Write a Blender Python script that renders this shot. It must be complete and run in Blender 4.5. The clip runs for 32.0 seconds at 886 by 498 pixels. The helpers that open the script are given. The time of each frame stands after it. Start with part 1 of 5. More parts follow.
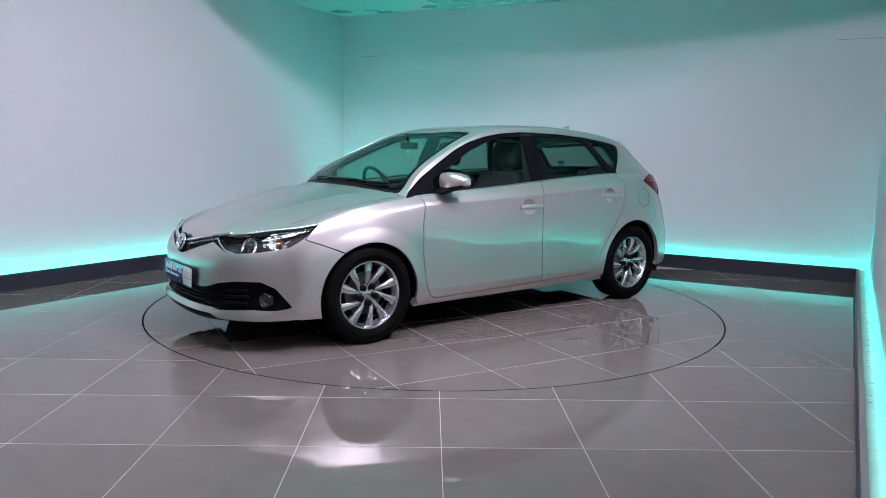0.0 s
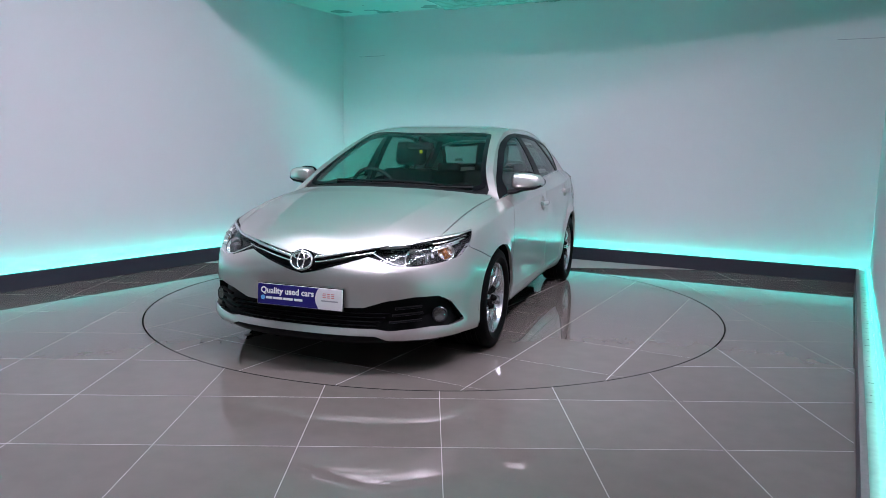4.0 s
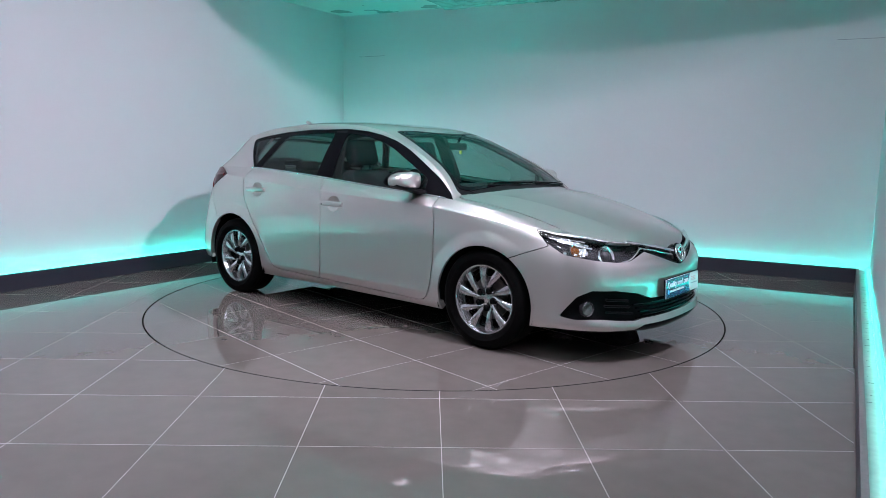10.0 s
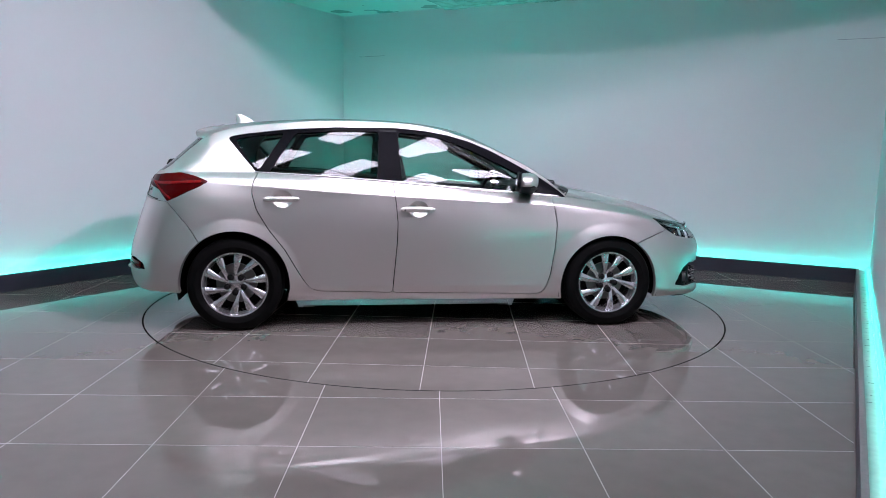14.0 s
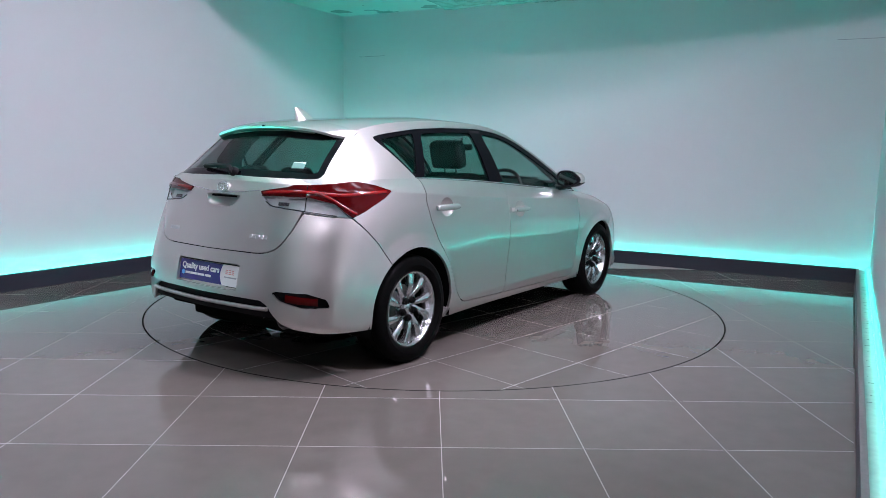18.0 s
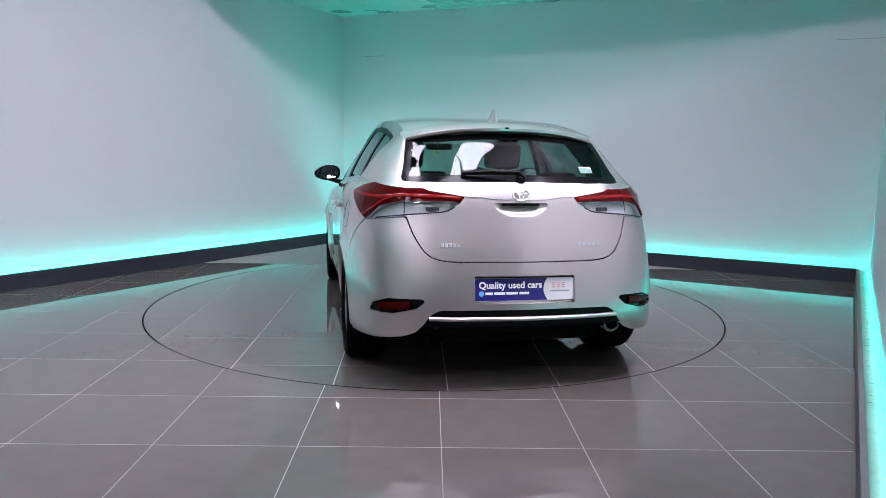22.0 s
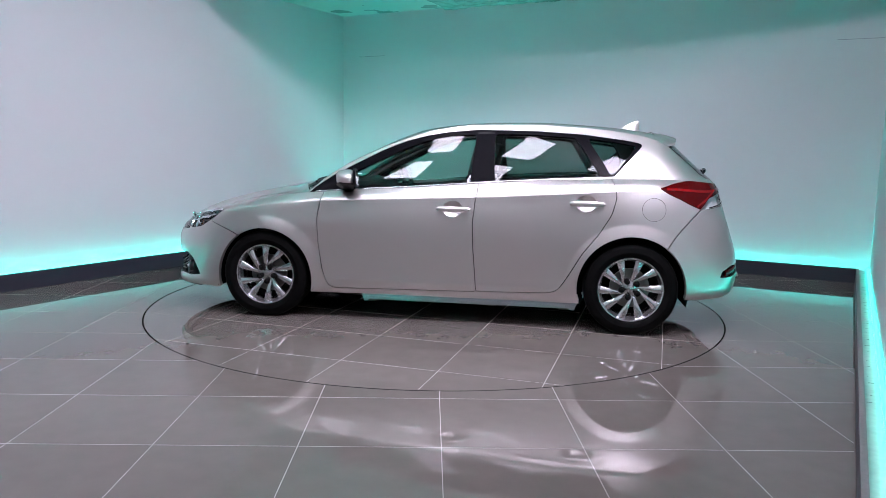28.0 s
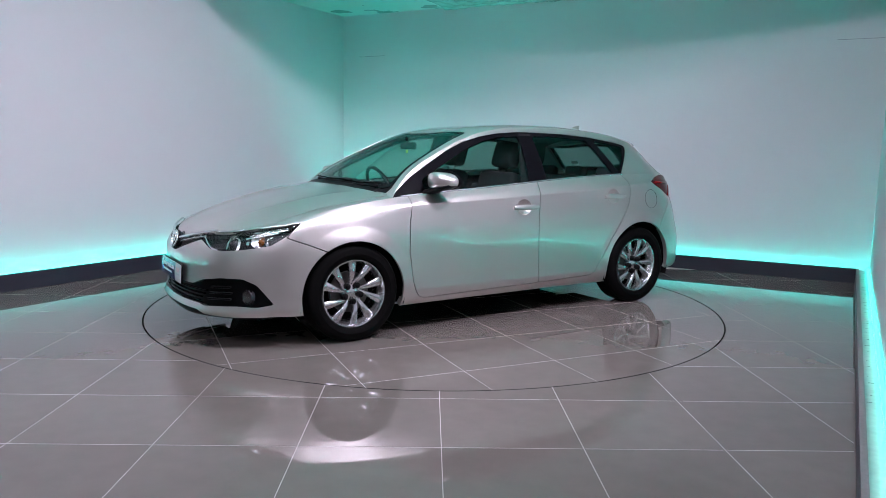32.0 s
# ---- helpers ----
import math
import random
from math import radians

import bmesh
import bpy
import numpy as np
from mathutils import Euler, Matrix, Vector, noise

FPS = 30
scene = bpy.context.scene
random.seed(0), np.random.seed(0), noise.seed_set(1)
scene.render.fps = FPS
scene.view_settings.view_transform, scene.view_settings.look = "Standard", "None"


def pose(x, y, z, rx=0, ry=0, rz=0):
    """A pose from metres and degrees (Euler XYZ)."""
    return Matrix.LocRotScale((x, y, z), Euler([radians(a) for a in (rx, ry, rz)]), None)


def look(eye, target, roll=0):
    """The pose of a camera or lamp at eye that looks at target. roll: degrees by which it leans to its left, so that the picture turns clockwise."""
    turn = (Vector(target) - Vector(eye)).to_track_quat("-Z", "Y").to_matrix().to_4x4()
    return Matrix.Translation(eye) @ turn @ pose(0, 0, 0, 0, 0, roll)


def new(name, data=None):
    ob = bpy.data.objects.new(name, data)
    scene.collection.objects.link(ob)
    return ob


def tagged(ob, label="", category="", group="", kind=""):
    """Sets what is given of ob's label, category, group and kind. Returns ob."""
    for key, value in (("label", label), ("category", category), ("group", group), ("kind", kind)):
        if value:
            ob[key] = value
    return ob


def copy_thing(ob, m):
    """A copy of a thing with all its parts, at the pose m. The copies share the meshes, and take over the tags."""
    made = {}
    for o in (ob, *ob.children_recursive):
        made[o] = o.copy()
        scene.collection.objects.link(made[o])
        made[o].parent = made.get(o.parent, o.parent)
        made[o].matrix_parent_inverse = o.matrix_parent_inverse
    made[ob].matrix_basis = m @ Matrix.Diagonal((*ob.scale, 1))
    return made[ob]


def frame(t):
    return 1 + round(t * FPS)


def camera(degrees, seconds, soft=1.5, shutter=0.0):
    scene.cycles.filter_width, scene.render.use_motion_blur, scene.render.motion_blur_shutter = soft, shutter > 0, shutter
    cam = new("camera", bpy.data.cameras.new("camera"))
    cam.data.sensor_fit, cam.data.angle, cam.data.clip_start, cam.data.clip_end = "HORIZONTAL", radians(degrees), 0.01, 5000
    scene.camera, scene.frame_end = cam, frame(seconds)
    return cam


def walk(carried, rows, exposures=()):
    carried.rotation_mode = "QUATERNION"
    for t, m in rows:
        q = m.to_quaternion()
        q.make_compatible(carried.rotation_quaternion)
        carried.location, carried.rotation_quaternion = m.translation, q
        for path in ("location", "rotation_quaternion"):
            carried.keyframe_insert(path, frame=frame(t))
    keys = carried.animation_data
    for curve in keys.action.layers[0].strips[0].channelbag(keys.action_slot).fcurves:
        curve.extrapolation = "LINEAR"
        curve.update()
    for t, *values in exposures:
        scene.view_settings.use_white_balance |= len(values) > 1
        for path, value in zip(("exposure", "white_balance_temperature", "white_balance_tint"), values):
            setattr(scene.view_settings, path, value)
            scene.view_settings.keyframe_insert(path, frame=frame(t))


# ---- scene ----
cam = camera(63.92, 32.0, soft=0.65)
EYE = Vector((0, -5.757, 1.2244))
AHEAD = Vector((math.sin(.00962) * math.cos(.13668), math.cos(.00962) * math.cos(.13668), -math.sin(.13668)))
walk(cam, [(0, look(EYE, EYE + AHEAD, 1.007)), (32, look(EYE, EYE + AHEAD, 1.007))], [(0, 0.0), (32, 0.0)])

# ---- light ----
world = bpy.data.worlds.new("world")
scene.world = world
world.use_nodes = True
world.node_tree.nodes["Background"].inputs[0].default_value = (.55, .6, .7, 1)
world.node_tree.nodes["Background"].inputs[1].default_value = .02
LAMP_POWER = 21.2      # panels under the hall ceiling
SPOT_POWER = 3000.0    # spotlights beside them
LED_POWER = 120.0       # strips behind the kerbs
LED_COLOUR = (.02, 1.0, .86)
WINDOW_POWER = 2.0    # glow of the unseen hall windows, added as side light

# ---- materials ----
def material(name, colour, rough=.5, metal=0.0, grain=0.0, scale=40.0, bump=0.0, rough_var=0.0, coat=0.0, spec=.5, large=0.0):
    """A surface with colour and gloss that vary at two scales, and fine relief."""
    m = bpy.data.materials.new(name)
    m.use_nodes = True
    t = m.node_tree
    b = t.nodes["Principled BSDF"]
    b.inputs["Base Color"].default_value = (*colour, 1)
    b.inputs["Roughness"].default_value = rough
    b.inputs["Metallic"].default_value = metal
    b.inputs["Coat Weight"].default_value = coat
    b.inputs["Coat Roughness"].default_value = .025
    b.inputs["Specular IOR Level"].default_value = spec
    if grain or bump or rough_var or large:
        co = t.nodes.new("ShaderNodeTexCoord")
        n1, n2 = t.nodes.new("ShaderNodeTexNoise"), t.nodes.new("ShaderNodeTexNoise")
        n1.inputs["Scale"].default_value, n2.inputs["Scale"].default_value = scale, scale / 14
        n1.inputs["Detail"].default_value, n2.inputs["Detail"].default_value = 6, 4
        for n in (n1, n2):
            t.links.new(co.outputs["Object"], n.inputs["Vector"])
        mix = t.nodes.new("ShaderNodeMix")
        mix.data_type, mix.blend_type = "RGBA", "MULTIPLY"
        mix.inputs["Factor"].default_value = 1
        mix.inputs["A"].default_value = (*colour, 1)
        add = t.nodes.new("ShaderNodeMath")
        add.operation = "MULTIPLY_ADD"
        add.inputs[1].default_value = grain * 2
        t.links.new(n1.outputs["Fac"], add.inputs[0])
        add2 = t.nodes.new("ShaderNodeMath")
        add2.operation = "MULTIPLY_ADD"
        add2.inputs[1].default_value = large * 2
        add2.inputs[2].default_value = 1 - grain - large
        t.links.new(n2.outputs["Fac"], add2.inputs[0])
        t.links.new(add2.outputs[0], add.inputs[2])
        t.links.new(add.outputs[0], mix.inputs["B"])
        t.links.new(mix.outputs["Result"], b.inputs["Base Color"])
        if rough_var:
            r = t.nodes.new("ShaderNodeMath")
            r.operation = "MULTIPLY_ADD"
            r.inputs[1].default_value, r.inputs[2].default_value = rough_var * 2, rough - rough_var
            t.links.new(n2.outputs["Fac"], r.inputs[0])
            t.links.new(r.outputs[0], b.inputs["Roughness"])
        if bump:
            bp = t.nodes.new("ShaderNodeBump")
            bp.inputs["Strength"].default_value, bp.inputs["Distance"].default_value = bump, .002
            t.links.new(n1.outputs["Fac"], bp.inputs["Height"])
            t.links.new(bp.outputs["Normal"], b.inputs["Normal"])
    return m


def glowing(name, colour, power):
    m = material(name, colour)
    b = m.node_tree.nodes["Principled BSDF"]
    b.inputs["Emission Color"].default_value = (*colour, 1)
    b.inputs["Emission Strength"].default_value = power
    return m


def clear(name, colour, rough=.0, gloss=.35):
    """Thin tinted glass: light goes straight through, with a mirror's sheen on it."""
    m = bpy.data.materials.new(name)
    m.use_nodes = True
    t = m.node_tree
    t.nodes.remove(t.nodes["Principled BSDF"])
    a, g, x, fr = (t.nodes.new("ShaderNodeBsdf" + k) if k[0] != "M" else t.nodes.new("ShaderNodeMixShader") for k in ("Transparent", "Glossy", "Mix", "Transparent"))
    t.nodes.remove(fr)
    lw = t.nodes.new("ShaderNodeLayerWeight")
    lw.inputs["Blend"].default_value = .5
    fr = t.nodes.new("ShaderNodeMath")
    fr.operation = "POWER"
    fr.inputs[1].default_value = 5
    t.links.new(lw.outputs["Facing"], fr.inputs[0])
    a.inputs["Color"].default_value = (*colour, 1)
    g.inputs["Roughness"].default_value = rough
    s = t.nodes.new("ShaderNodeMath")
    s.operation, s.use_clamp = "MULTIPLY_ADD", True
    s.inputs[1].default_value, s.inputs[2].default_value = .95, gloss
    t.links.new(fr.outputs[0], s.inputs[0])
    t.links.new(s.outputs[0], x.inputs[0])
    t.links.new(a.outputs[0], x.inputs[1])
    t.links.new(g.outputs[0], x.inputs[2])
    t.links.new(x.outputs[0], t.nodes["Material Output"].inputs["Surface"])
    return m


def tile_material():
    m = material("porcelain tile", (.122, .109, .098), .024, 0, .12, 9.0, 0, .012, 0, .40, .14)
    t = m.node_tree
    b = t.nodes["Principled BSDF"]
    info = t.nodes.new("ShaderNodeObjectInfo")
    k = t.nodes.new("ShaderNodeMath")
    k.operation = "MULTIPLY_ADD"
    k.inputs[1].default_value, k.inputs[2].default_value = .10, .95
    t.links.new(info.outputs["Random"], k.inputs[0])
    mix = t.nodes.new("ShaderNodeMix")
    mix.data_type, mix.blend_type = "RGBA", "MULTIPLY"
    mix.inputs["Factor"].default_value = 1
    old = b.inputs["Base Color"].links[0].from_socket
    t.links.new(old, mix.inputs["A"])
    t.links.new(k.outputs[0], mix.inputs["B"])
    t.links.new(mix.outputs["Result"], b.inputs["Base Color"])
    return m


def paint_material():
    """Silver metallic paint: fine flakes under clear lacquer."""
    m = material("silver metallic paint", (.618, .582, .563), .355, .94, 0, 900.0, 0, 0, 1.0, .5, .012)
    m.node_tree.nodes["Principled BSDF"].inputs["Coat IOR"].default_value = 1.56
    return m


PAINT = paint_material()
TILE = tile_material()
GROUT = material("pale grout", (.36, .33, .32), .7, 0, .2, 120, .2, 0, 0, .5, .15)
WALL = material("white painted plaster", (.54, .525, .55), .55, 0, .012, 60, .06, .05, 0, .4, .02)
KERB = material("dark kerb board", (.022, .024, .034), .38, 0, .12, 50, .05, .08, 0, .5, .1)
KERB_TOP = material("worn grey kerb edge", (.16, .15, .15), .45, 0, .2, 60, .1, .1, 0, .5, .2)
TROUGH = material("bare chipboard trough", (.33, .36, .33), .7, 0, .18, 25, .2, 0, 0, .4, .3)
CEIL = material("sagging ceiling lining", (.36, .38, .375), .30, 0, .05, 30, .1, .1, 0, .5, .1)
FOIL = material("crumpled shiny lining", (.42, .50, .48), .22, .35, .15, 30, .3, .1, 0, .5, .2)
# unseen hall surfaces, made paler than the bay walls for bounce light
HALL_TOP = material("white hall ceiling", (.70, .69, .70), .8, 0, .1, 20, .1, 0, 0, .3, .12)
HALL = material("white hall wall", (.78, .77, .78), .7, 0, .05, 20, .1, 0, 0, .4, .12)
BLACK = material("black plastic", (.006, .006, .007), .42, 0, .1, 200, .1, .05, 0, .08)
SATIN_BLACK = material("satin black trim", (.003, .003, .004), .32, 0, 0, 40, 0, 0, 0, .03)
GLOSS_BLACK = material("gloss black trim", (.003, .003, .004), .13, 0, 0, 40, 0, 0, 0, .13)
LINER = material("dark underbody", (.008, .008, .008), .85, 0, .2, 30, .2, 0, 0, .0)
RUBBER = material("tyre rubber", (.004, .004, .004), .5, 0, .15, 90, .25, .1, 0, .02)
ALLOY = material("silver alloy", (.56, .56, .57), .24, .95, .04, 60, .02, .05, .6)
CHROME = material("chrome", (.90, .90, .91), .16, 1.0)
STEEL = material("brake steel", (.14, .135, .13), .35, .9, .1, 80, .1)
GLASS = clear("green tinted glass", (.51, .67, .62), 0, .05)
DARK_GLASS = clear("dark tinted glass", (.33, .47, .43), 0, .045)
LENS = clear("clear lens", (.93, .95, .95), 0, .045)
RED_LENS = material("red lamp lens", (.050, .0008, .0012), .10, 0, .1, 120, 0, 0, .0, .16)
CLOTH = material("dark grey seat cloth", (.016, .016, .018), .9, 0, .25, 300, .4, 0, 0, .1)
CABIN = material("black cabin plastic", (.009, .009, .010), .6, 0, .1, 150, .2, 0, 0, .15)
LAMP = glowing("lamp panel", (.985, .90, 1.105), LAMP_POWER)
SPOT = glowing("spotlight lens", (.985, .90, 1.105), SPOT_POWER)
WINDOW_FILL = glowing("window fill glow", (.92, .95, 1.05), WINDOW_POWER)
LED = glowing("turquoise strip light", LED_COLOUR, LED_POWER)
LED_DIM = glowing("dimmer turquoise strip light", LED_COLOUR, LED_POWER * .09)


# ---- building helpers ----
def mesh_of(name, v, f, mats, smooth=True, slots=None):
    me = bpy.data.meshes.new(name)
    me.from_pydata([tuple(map(float, p)) for p in v], [], [tuple(int(i) for i in q) for q in f])
    for m in mats if isinstance(mats, (list, tuple)) else [mats]:
        me.materials.append(m)
    if smooth:
        me.polygons.foreach_set("use_smooth", [True] * len(me.polygons))
    if slots is not None:
        me.polygons.foreach_set("material_index", [int(s) for s in slots])
    me.update()
    return me


def sheet_part(name, v, f, mat, parent, label="", smooth=True):
    ob = new(name, mesh_of(name, v, f, mat, smooth))
    ob.parent = parent
    return tagged(ob, label)


def part(name, bm, mat, parent, label="", smooth=True):
    """Links a bmesh as one mesh object under a thing or a part."""
    me = bpy.data.meshes.new(name)
    bm.normal_update()
    bm.to_mesh(me)
    bm.free()
    me.materials.append(mat)
    if smooth:
        me.polygons.foreach_set("use_smooth", [True] * len(me.polygons))
        me.set_sharp_from_angle(angle=radians(38))
    ob = new(name, me)
    ob.parent = parent
    return tagged(ob, label)


def box(x0, x1, y0, y1, z0, z1, bevel=0.0, seg=2, m=None):
    bm = bmesh.new()
    bmesh.ops.create_cube(bm, size=1, matrix=Matrix.Translation(((x0 + x1) / 2, (y0 + y1) / 2, (z0 + z1) / 2)) @ Matrix.Diagonal((x1 - x0, y1 - y0, z1 - z0, 1)))
    if bevel:
        bmesh.ops.bevel(bm, geom=bm.edges[:], offset=bevel, segments=seg, affect="EDGES", profile=.6)
    if m is not None:
        bm.transform(m)
    return bm


def tube(pts, radius, sides=8, closed=False):
    """A round bar along the points."""
    bm = bmesh.new()
    pts = [Vector(p) for p in pts]
    rings = []
    for i, p in enumerate(pts):
        a, b = (pts[i - 1] if i or closed else p), (pts[(i + 1) % len(pts)] if i < len(pts) - 1 or closed else p)
        q = (b - a).to_track_quat("Z", "Y")
        r = radius(i) if callable(radius) else radius
        rings.append([bm.verts.new(p + q @ Vector((r * math.cos(k * math.tau / sides), r * math.sin(k * math.tau / sides), 0))) for k in range(sides)])
    for a, b in zip(rings, rings[1:] + ([rings[0]] if closed else [])):
        for k in range(sides):
            bm.faces.new((a[k], a[(k + 1) % sides], b[(k + 1) % sides], b[k]))
    if not closed:
        bm.faces.new(rings[0][::-1]), bm.faces.new(rings[-1])
    return bm


def turned(profile, n=48, axis="y"):
    """A body of revolution: profile of (radius, along), turned about the y axis."""
    bm = bmesh.new()
    rings = [[bm.verts.new((r * math.cos(k * math.tau / n), a, r * math.sin(k * math.tau / n))) for k in range(n)] for r, a in profile]
    for a, b in zip(rings, rings[1:]):
        for k in range(n):
            bm.faces.new((a[k], a[(k + 1) % n], b[(k + 1) % n], b[k]))
    return bm


def prism(outline, depth, frame_m, bevel=0.0):
    """An outline of (u, v) given thickness along w and placed by frame_m."""
    bm = bmesh.new()
    a = [bm.verts.new((u, v, 0)) for u, v in outline]
    f = bm.faces.new(a)
    r = bmesh.ops.extrude_face_region(bm, geom=[f])
    bmesh.ops.translate(bm, verts=[g for g in r["geom"] if isinstance(g, bmesh.types.BMVert)], vec=(0, 0, depth))
    bmesh.ops.recalc_face_normals(bm, faces=bm.faces[:])
    if bevel:
        bmesh.ops.bevel(bm, geom=bm.edges[:], offset=bevel, segments=2, affect="EDGES")
    bm.transform(frame_m)
    return bm


def joined(*bms):
    out = bmesh.new()
    for b in bms:
        me = bpy.data.meshes.new("tmp")
        b.to_mesh(me)
        out.from_mesh(me)
        bpy.data.meshes.remove(me)
        b.free()
    return out


def normals_of(v, f):
    n = np.zeros_like(v)
    fn = np.cross(v[f[:, 1]] - v[f[:, 0]], v[f[:, 2]] - v[f[:, 0]])
    for k in range(3):
        np.add.at(n, f[:, k], fn)
    return n / np.maximum(np.linalg.norm(n, axis=1, keepdims=True), 1e-12)


def rim_edges(f):
    e = np.concatenate([f[:, [0, 1]], f[:, [1, 2]], f[:, [2, 0]]])
    s = np.sort(e, 1)
    _, inv, cnt = np.unique(s, axis=0, return_inverse=True, return_counts=True)
    return e[cnt[inv.ravel()] == 1]


def thick(v, f, depth, roll=.0):
    """Folds the rim of a sheet inwards, as pressed panels have it."""
    n = normals_of(v, f)
    e = rim_edges(f)
    e = e[~((np.abs(v[e[:, 0], 1]) < 1e-5) & (np.abs(v[e[:, 1], 1]) < 1e-5))]
    k, inv = np.unique(e, return_inverse=True)
    inv = inv.reshape(-1, 2)
    a, b = len(v), len(v) + len(k)
    vv = np.concatenate([v, v[k], v[k] - n[k] * depth])
    q = np.stack([e[:, 1], e[:, 0]], 1)
    i, j = inv[:, 1], inv[:, 0]
    ff = np.concatenate([f, np.stack([a + i, a + j, b + j], 1), np.stack([a + i, b + j, b + i], 1)])
    return vv, ff


def both_sides(v, f):
    """Mirrors a half across y = 0 and welds the middle."""
    mid = np.abs(v[:, 1]) < 1e-5
    idx = np.arange(len(v))
    other = np.where(mid, idx, 0)
    other[~mid] = len(v) + np.arange((~mid).sum())
    vv = np.concatenate([v, v[~mid] * (1, -1, 1)])
    return vv, np.concatenate([f, other[f][:, ::-1]])


def mirrored(v, f):
    return v * (1, -1, 1), f[:, ::-1]


# ---- body surface of the car: x forward, y left, z up, origin on the ground between the axles ----
def spline(ts, ps, us):
    """Natural cubic through the points ps at ts, read at us."""
    ts, ps, us = np.asarray(ts, float), np.asarray(ps, float), np.asarray(us, float)
    flat = ps.reshape(len(ts), -1)
    n, h = len(ts), np.diff(ts)
    a, r = np.eye(n), np.zeros_like(flat)
    for i in range(1, n - 1):
        a[i, i - 1:i + 2] = h[i - 1], 2 * (h[i - 1] + h[i]), h[i]
        r[i] = 6 * ((flat[i + 1] - flat[i]) / h[i] - (flat[i] - flat[i - 1]) / h[i - 1])
    m = np.linalg.solve(a, r)
    k = np.clip(np.searchsorted(ts, us) - 1, 0, n - 2)
    p, q = ((ts[k + 1] - us) / h[k])[:, None], ((us - ts[k]) / h[k])[:, None]
    out = p * flat[k] + q * flat[k + 1] + ((p ** 3 - p) * m[k] + (q ** 3 - q) * m[k + 1]) * (h[k] ** 2)[:, None] / 6
    return out.reshape(len(us), *ps.shape[1:])


def curve_x(pairs, xs):
    """A smooth curve through (x, value) pairs, x falling, with no overshoot."""
    pairs = sorted(pairs)
    x, y = np.array([a for a, _ in pairs]), np.array([b for _, b in pairs])
    h, d = np.diff(x), np.diff(y) / np.diff(x)
    m = np.zeros(len(x))
    m[0], m[-1] = d[0], d[-1]
    for i in range(1, len(x) - 1):
        if d[i - 1] * d[i] > 0:
            w1, w2 = 2 * h[i] + h[i - 1], h[i] + 2 * h[i - 1]
            m[i] = (w1 + w2) / (w1 / d[i - 1] + w2 / d[i])
    k = np.clip(np.searchsorted(x, xs) - 1, 0, len(x) - 2)
    s = (xs - x[k]) / h[k]
    return ((1 + 2 * s) * (1 - s) ** 2 * y[k] + s * (1 - s) ** 2 * h[k] * m[k] + s * s * (3 - 2 * s) * y[k + 1] + s * s * (s - 1) * h[k] * m[k + 1])


# stations round half the car, front to rear: widest outline, top edge, then heights and insets of the section
STATIONS = [
    ((2.238, 0), (2.115, 0, .690), (.170, .21, .26, .33, .42, .50, .56, .61, .655), (.03, .0, .012, .022, .028, .030, .038, .058, .090)),
    ((2.215, .30), (2.085, .30, .695), (.170, .21, .26, .33, .42, .50, .56, .61, .66), (.03, .0, .012, .020, .024, .024, .030, .052, .090)),
    ((2.130, .55), (1.985, .52, .708), (.18, .22, .27, .34, .42, .50, .57, .62, .67), (.03, .0, .01, .02, .015, .01, .02, .05, .095)),
    ((1.985, .735), (1.83, .655, .745), (.185, .23, .28, .35, .43, .51, .58, .64, .70), (.03, .0, .01, .025, .02, .02, .03, .05, .09)),
    ((1.80, .835), (1.65, .735, .790), (.19, .24, .30, .36, .45, .53, .60, .67, .735), (.03, .0, .005, .01, .015, .02, .03, .05, .085)),
    ((1.62, .868), (1.50, .765, .830), (.19, .25, .31, .38, .46, .55, .63, .70, .77), (.02, .0, .0, .0, .005, .01, .02, .04, .07)),
    ((1.30, .885), (1.25, .785, .878), (.19, .25, .32, .40, .50, .60, .68, .75, .82), (.02, .0, .0, .0, .0, .0, .005, .02, .05)),
    ((.95, .876), (.99, .785, .915), (.185, .23, .28, .38, .50, .60, .70, .78, .86), (.05, .02, .015, .010, .008, .003, .0, .010, .035)),
    ((.30, .872), (.30, .79, .968), (.185, .235, .28, .38, .52, .65, .77, .86, .93), (.06, .03, .02, .012, .004, .0, .004, .018, .045)),
    ((-.50, .870), (-.50, .785, 1.030), (.195, .24, .285, .40, .55, .68, .80, .90, .98), (.06, .03, .02, .012, .004, .0, .004, .018, .045)),
    ((-.95, .878), (-1.0, .775, 1.057), (.20, .25, .30, .42, .56, .70, .83, .93, 1.01), (.05, .02, .012, .006, .0, .0, .006, .02, .05)),
    ((-1.30, .888), (-1.30, .765, 1.065), (.22, .27, .33, .45, .58, .70, .84, .94, 1.02), (.02, .0, .0, .0, .0, .002, .012, .035, .075)),
    ((-1.65, .868), (-1.58, .745, 1.060), (.23, .28, .34, .45, .58, .70, .82, .93, 1.01), (.03, .005, .0, .0, .005, .015, .03, .055, .09)),
    ((-1.90, .775), (-1.77, .690, 1.045), (.24, .28, .34, .45, .56, .65, .78, .90, 1.0), (.05, .01, .0, .0, .01, .03, .06, .10, .13)),
    ((-2.04, .58), (-1.86, .56, 1.035), (.24, .28, .34, .44, .55, .64, .78, .90, 1.0), (.10, .03, .005, .0, .015, .04, .085, .125, .16)),
    ((-2.085, .30), (-1.90, .30, 1.040), (.24, .28, .34, .44, .55, .64, .78, .90, 1.0), (.12, .04, .005, .0, .02, .045, .09, .13, .165)),
    ((-2.10, 0), (-1.915, 0, 1.045), (.24, .28, .34, .44, .55, .64, .78, .90, 1.0), (.12, .04, .005, .0, .02, .045, .09, .13, .165)),
]
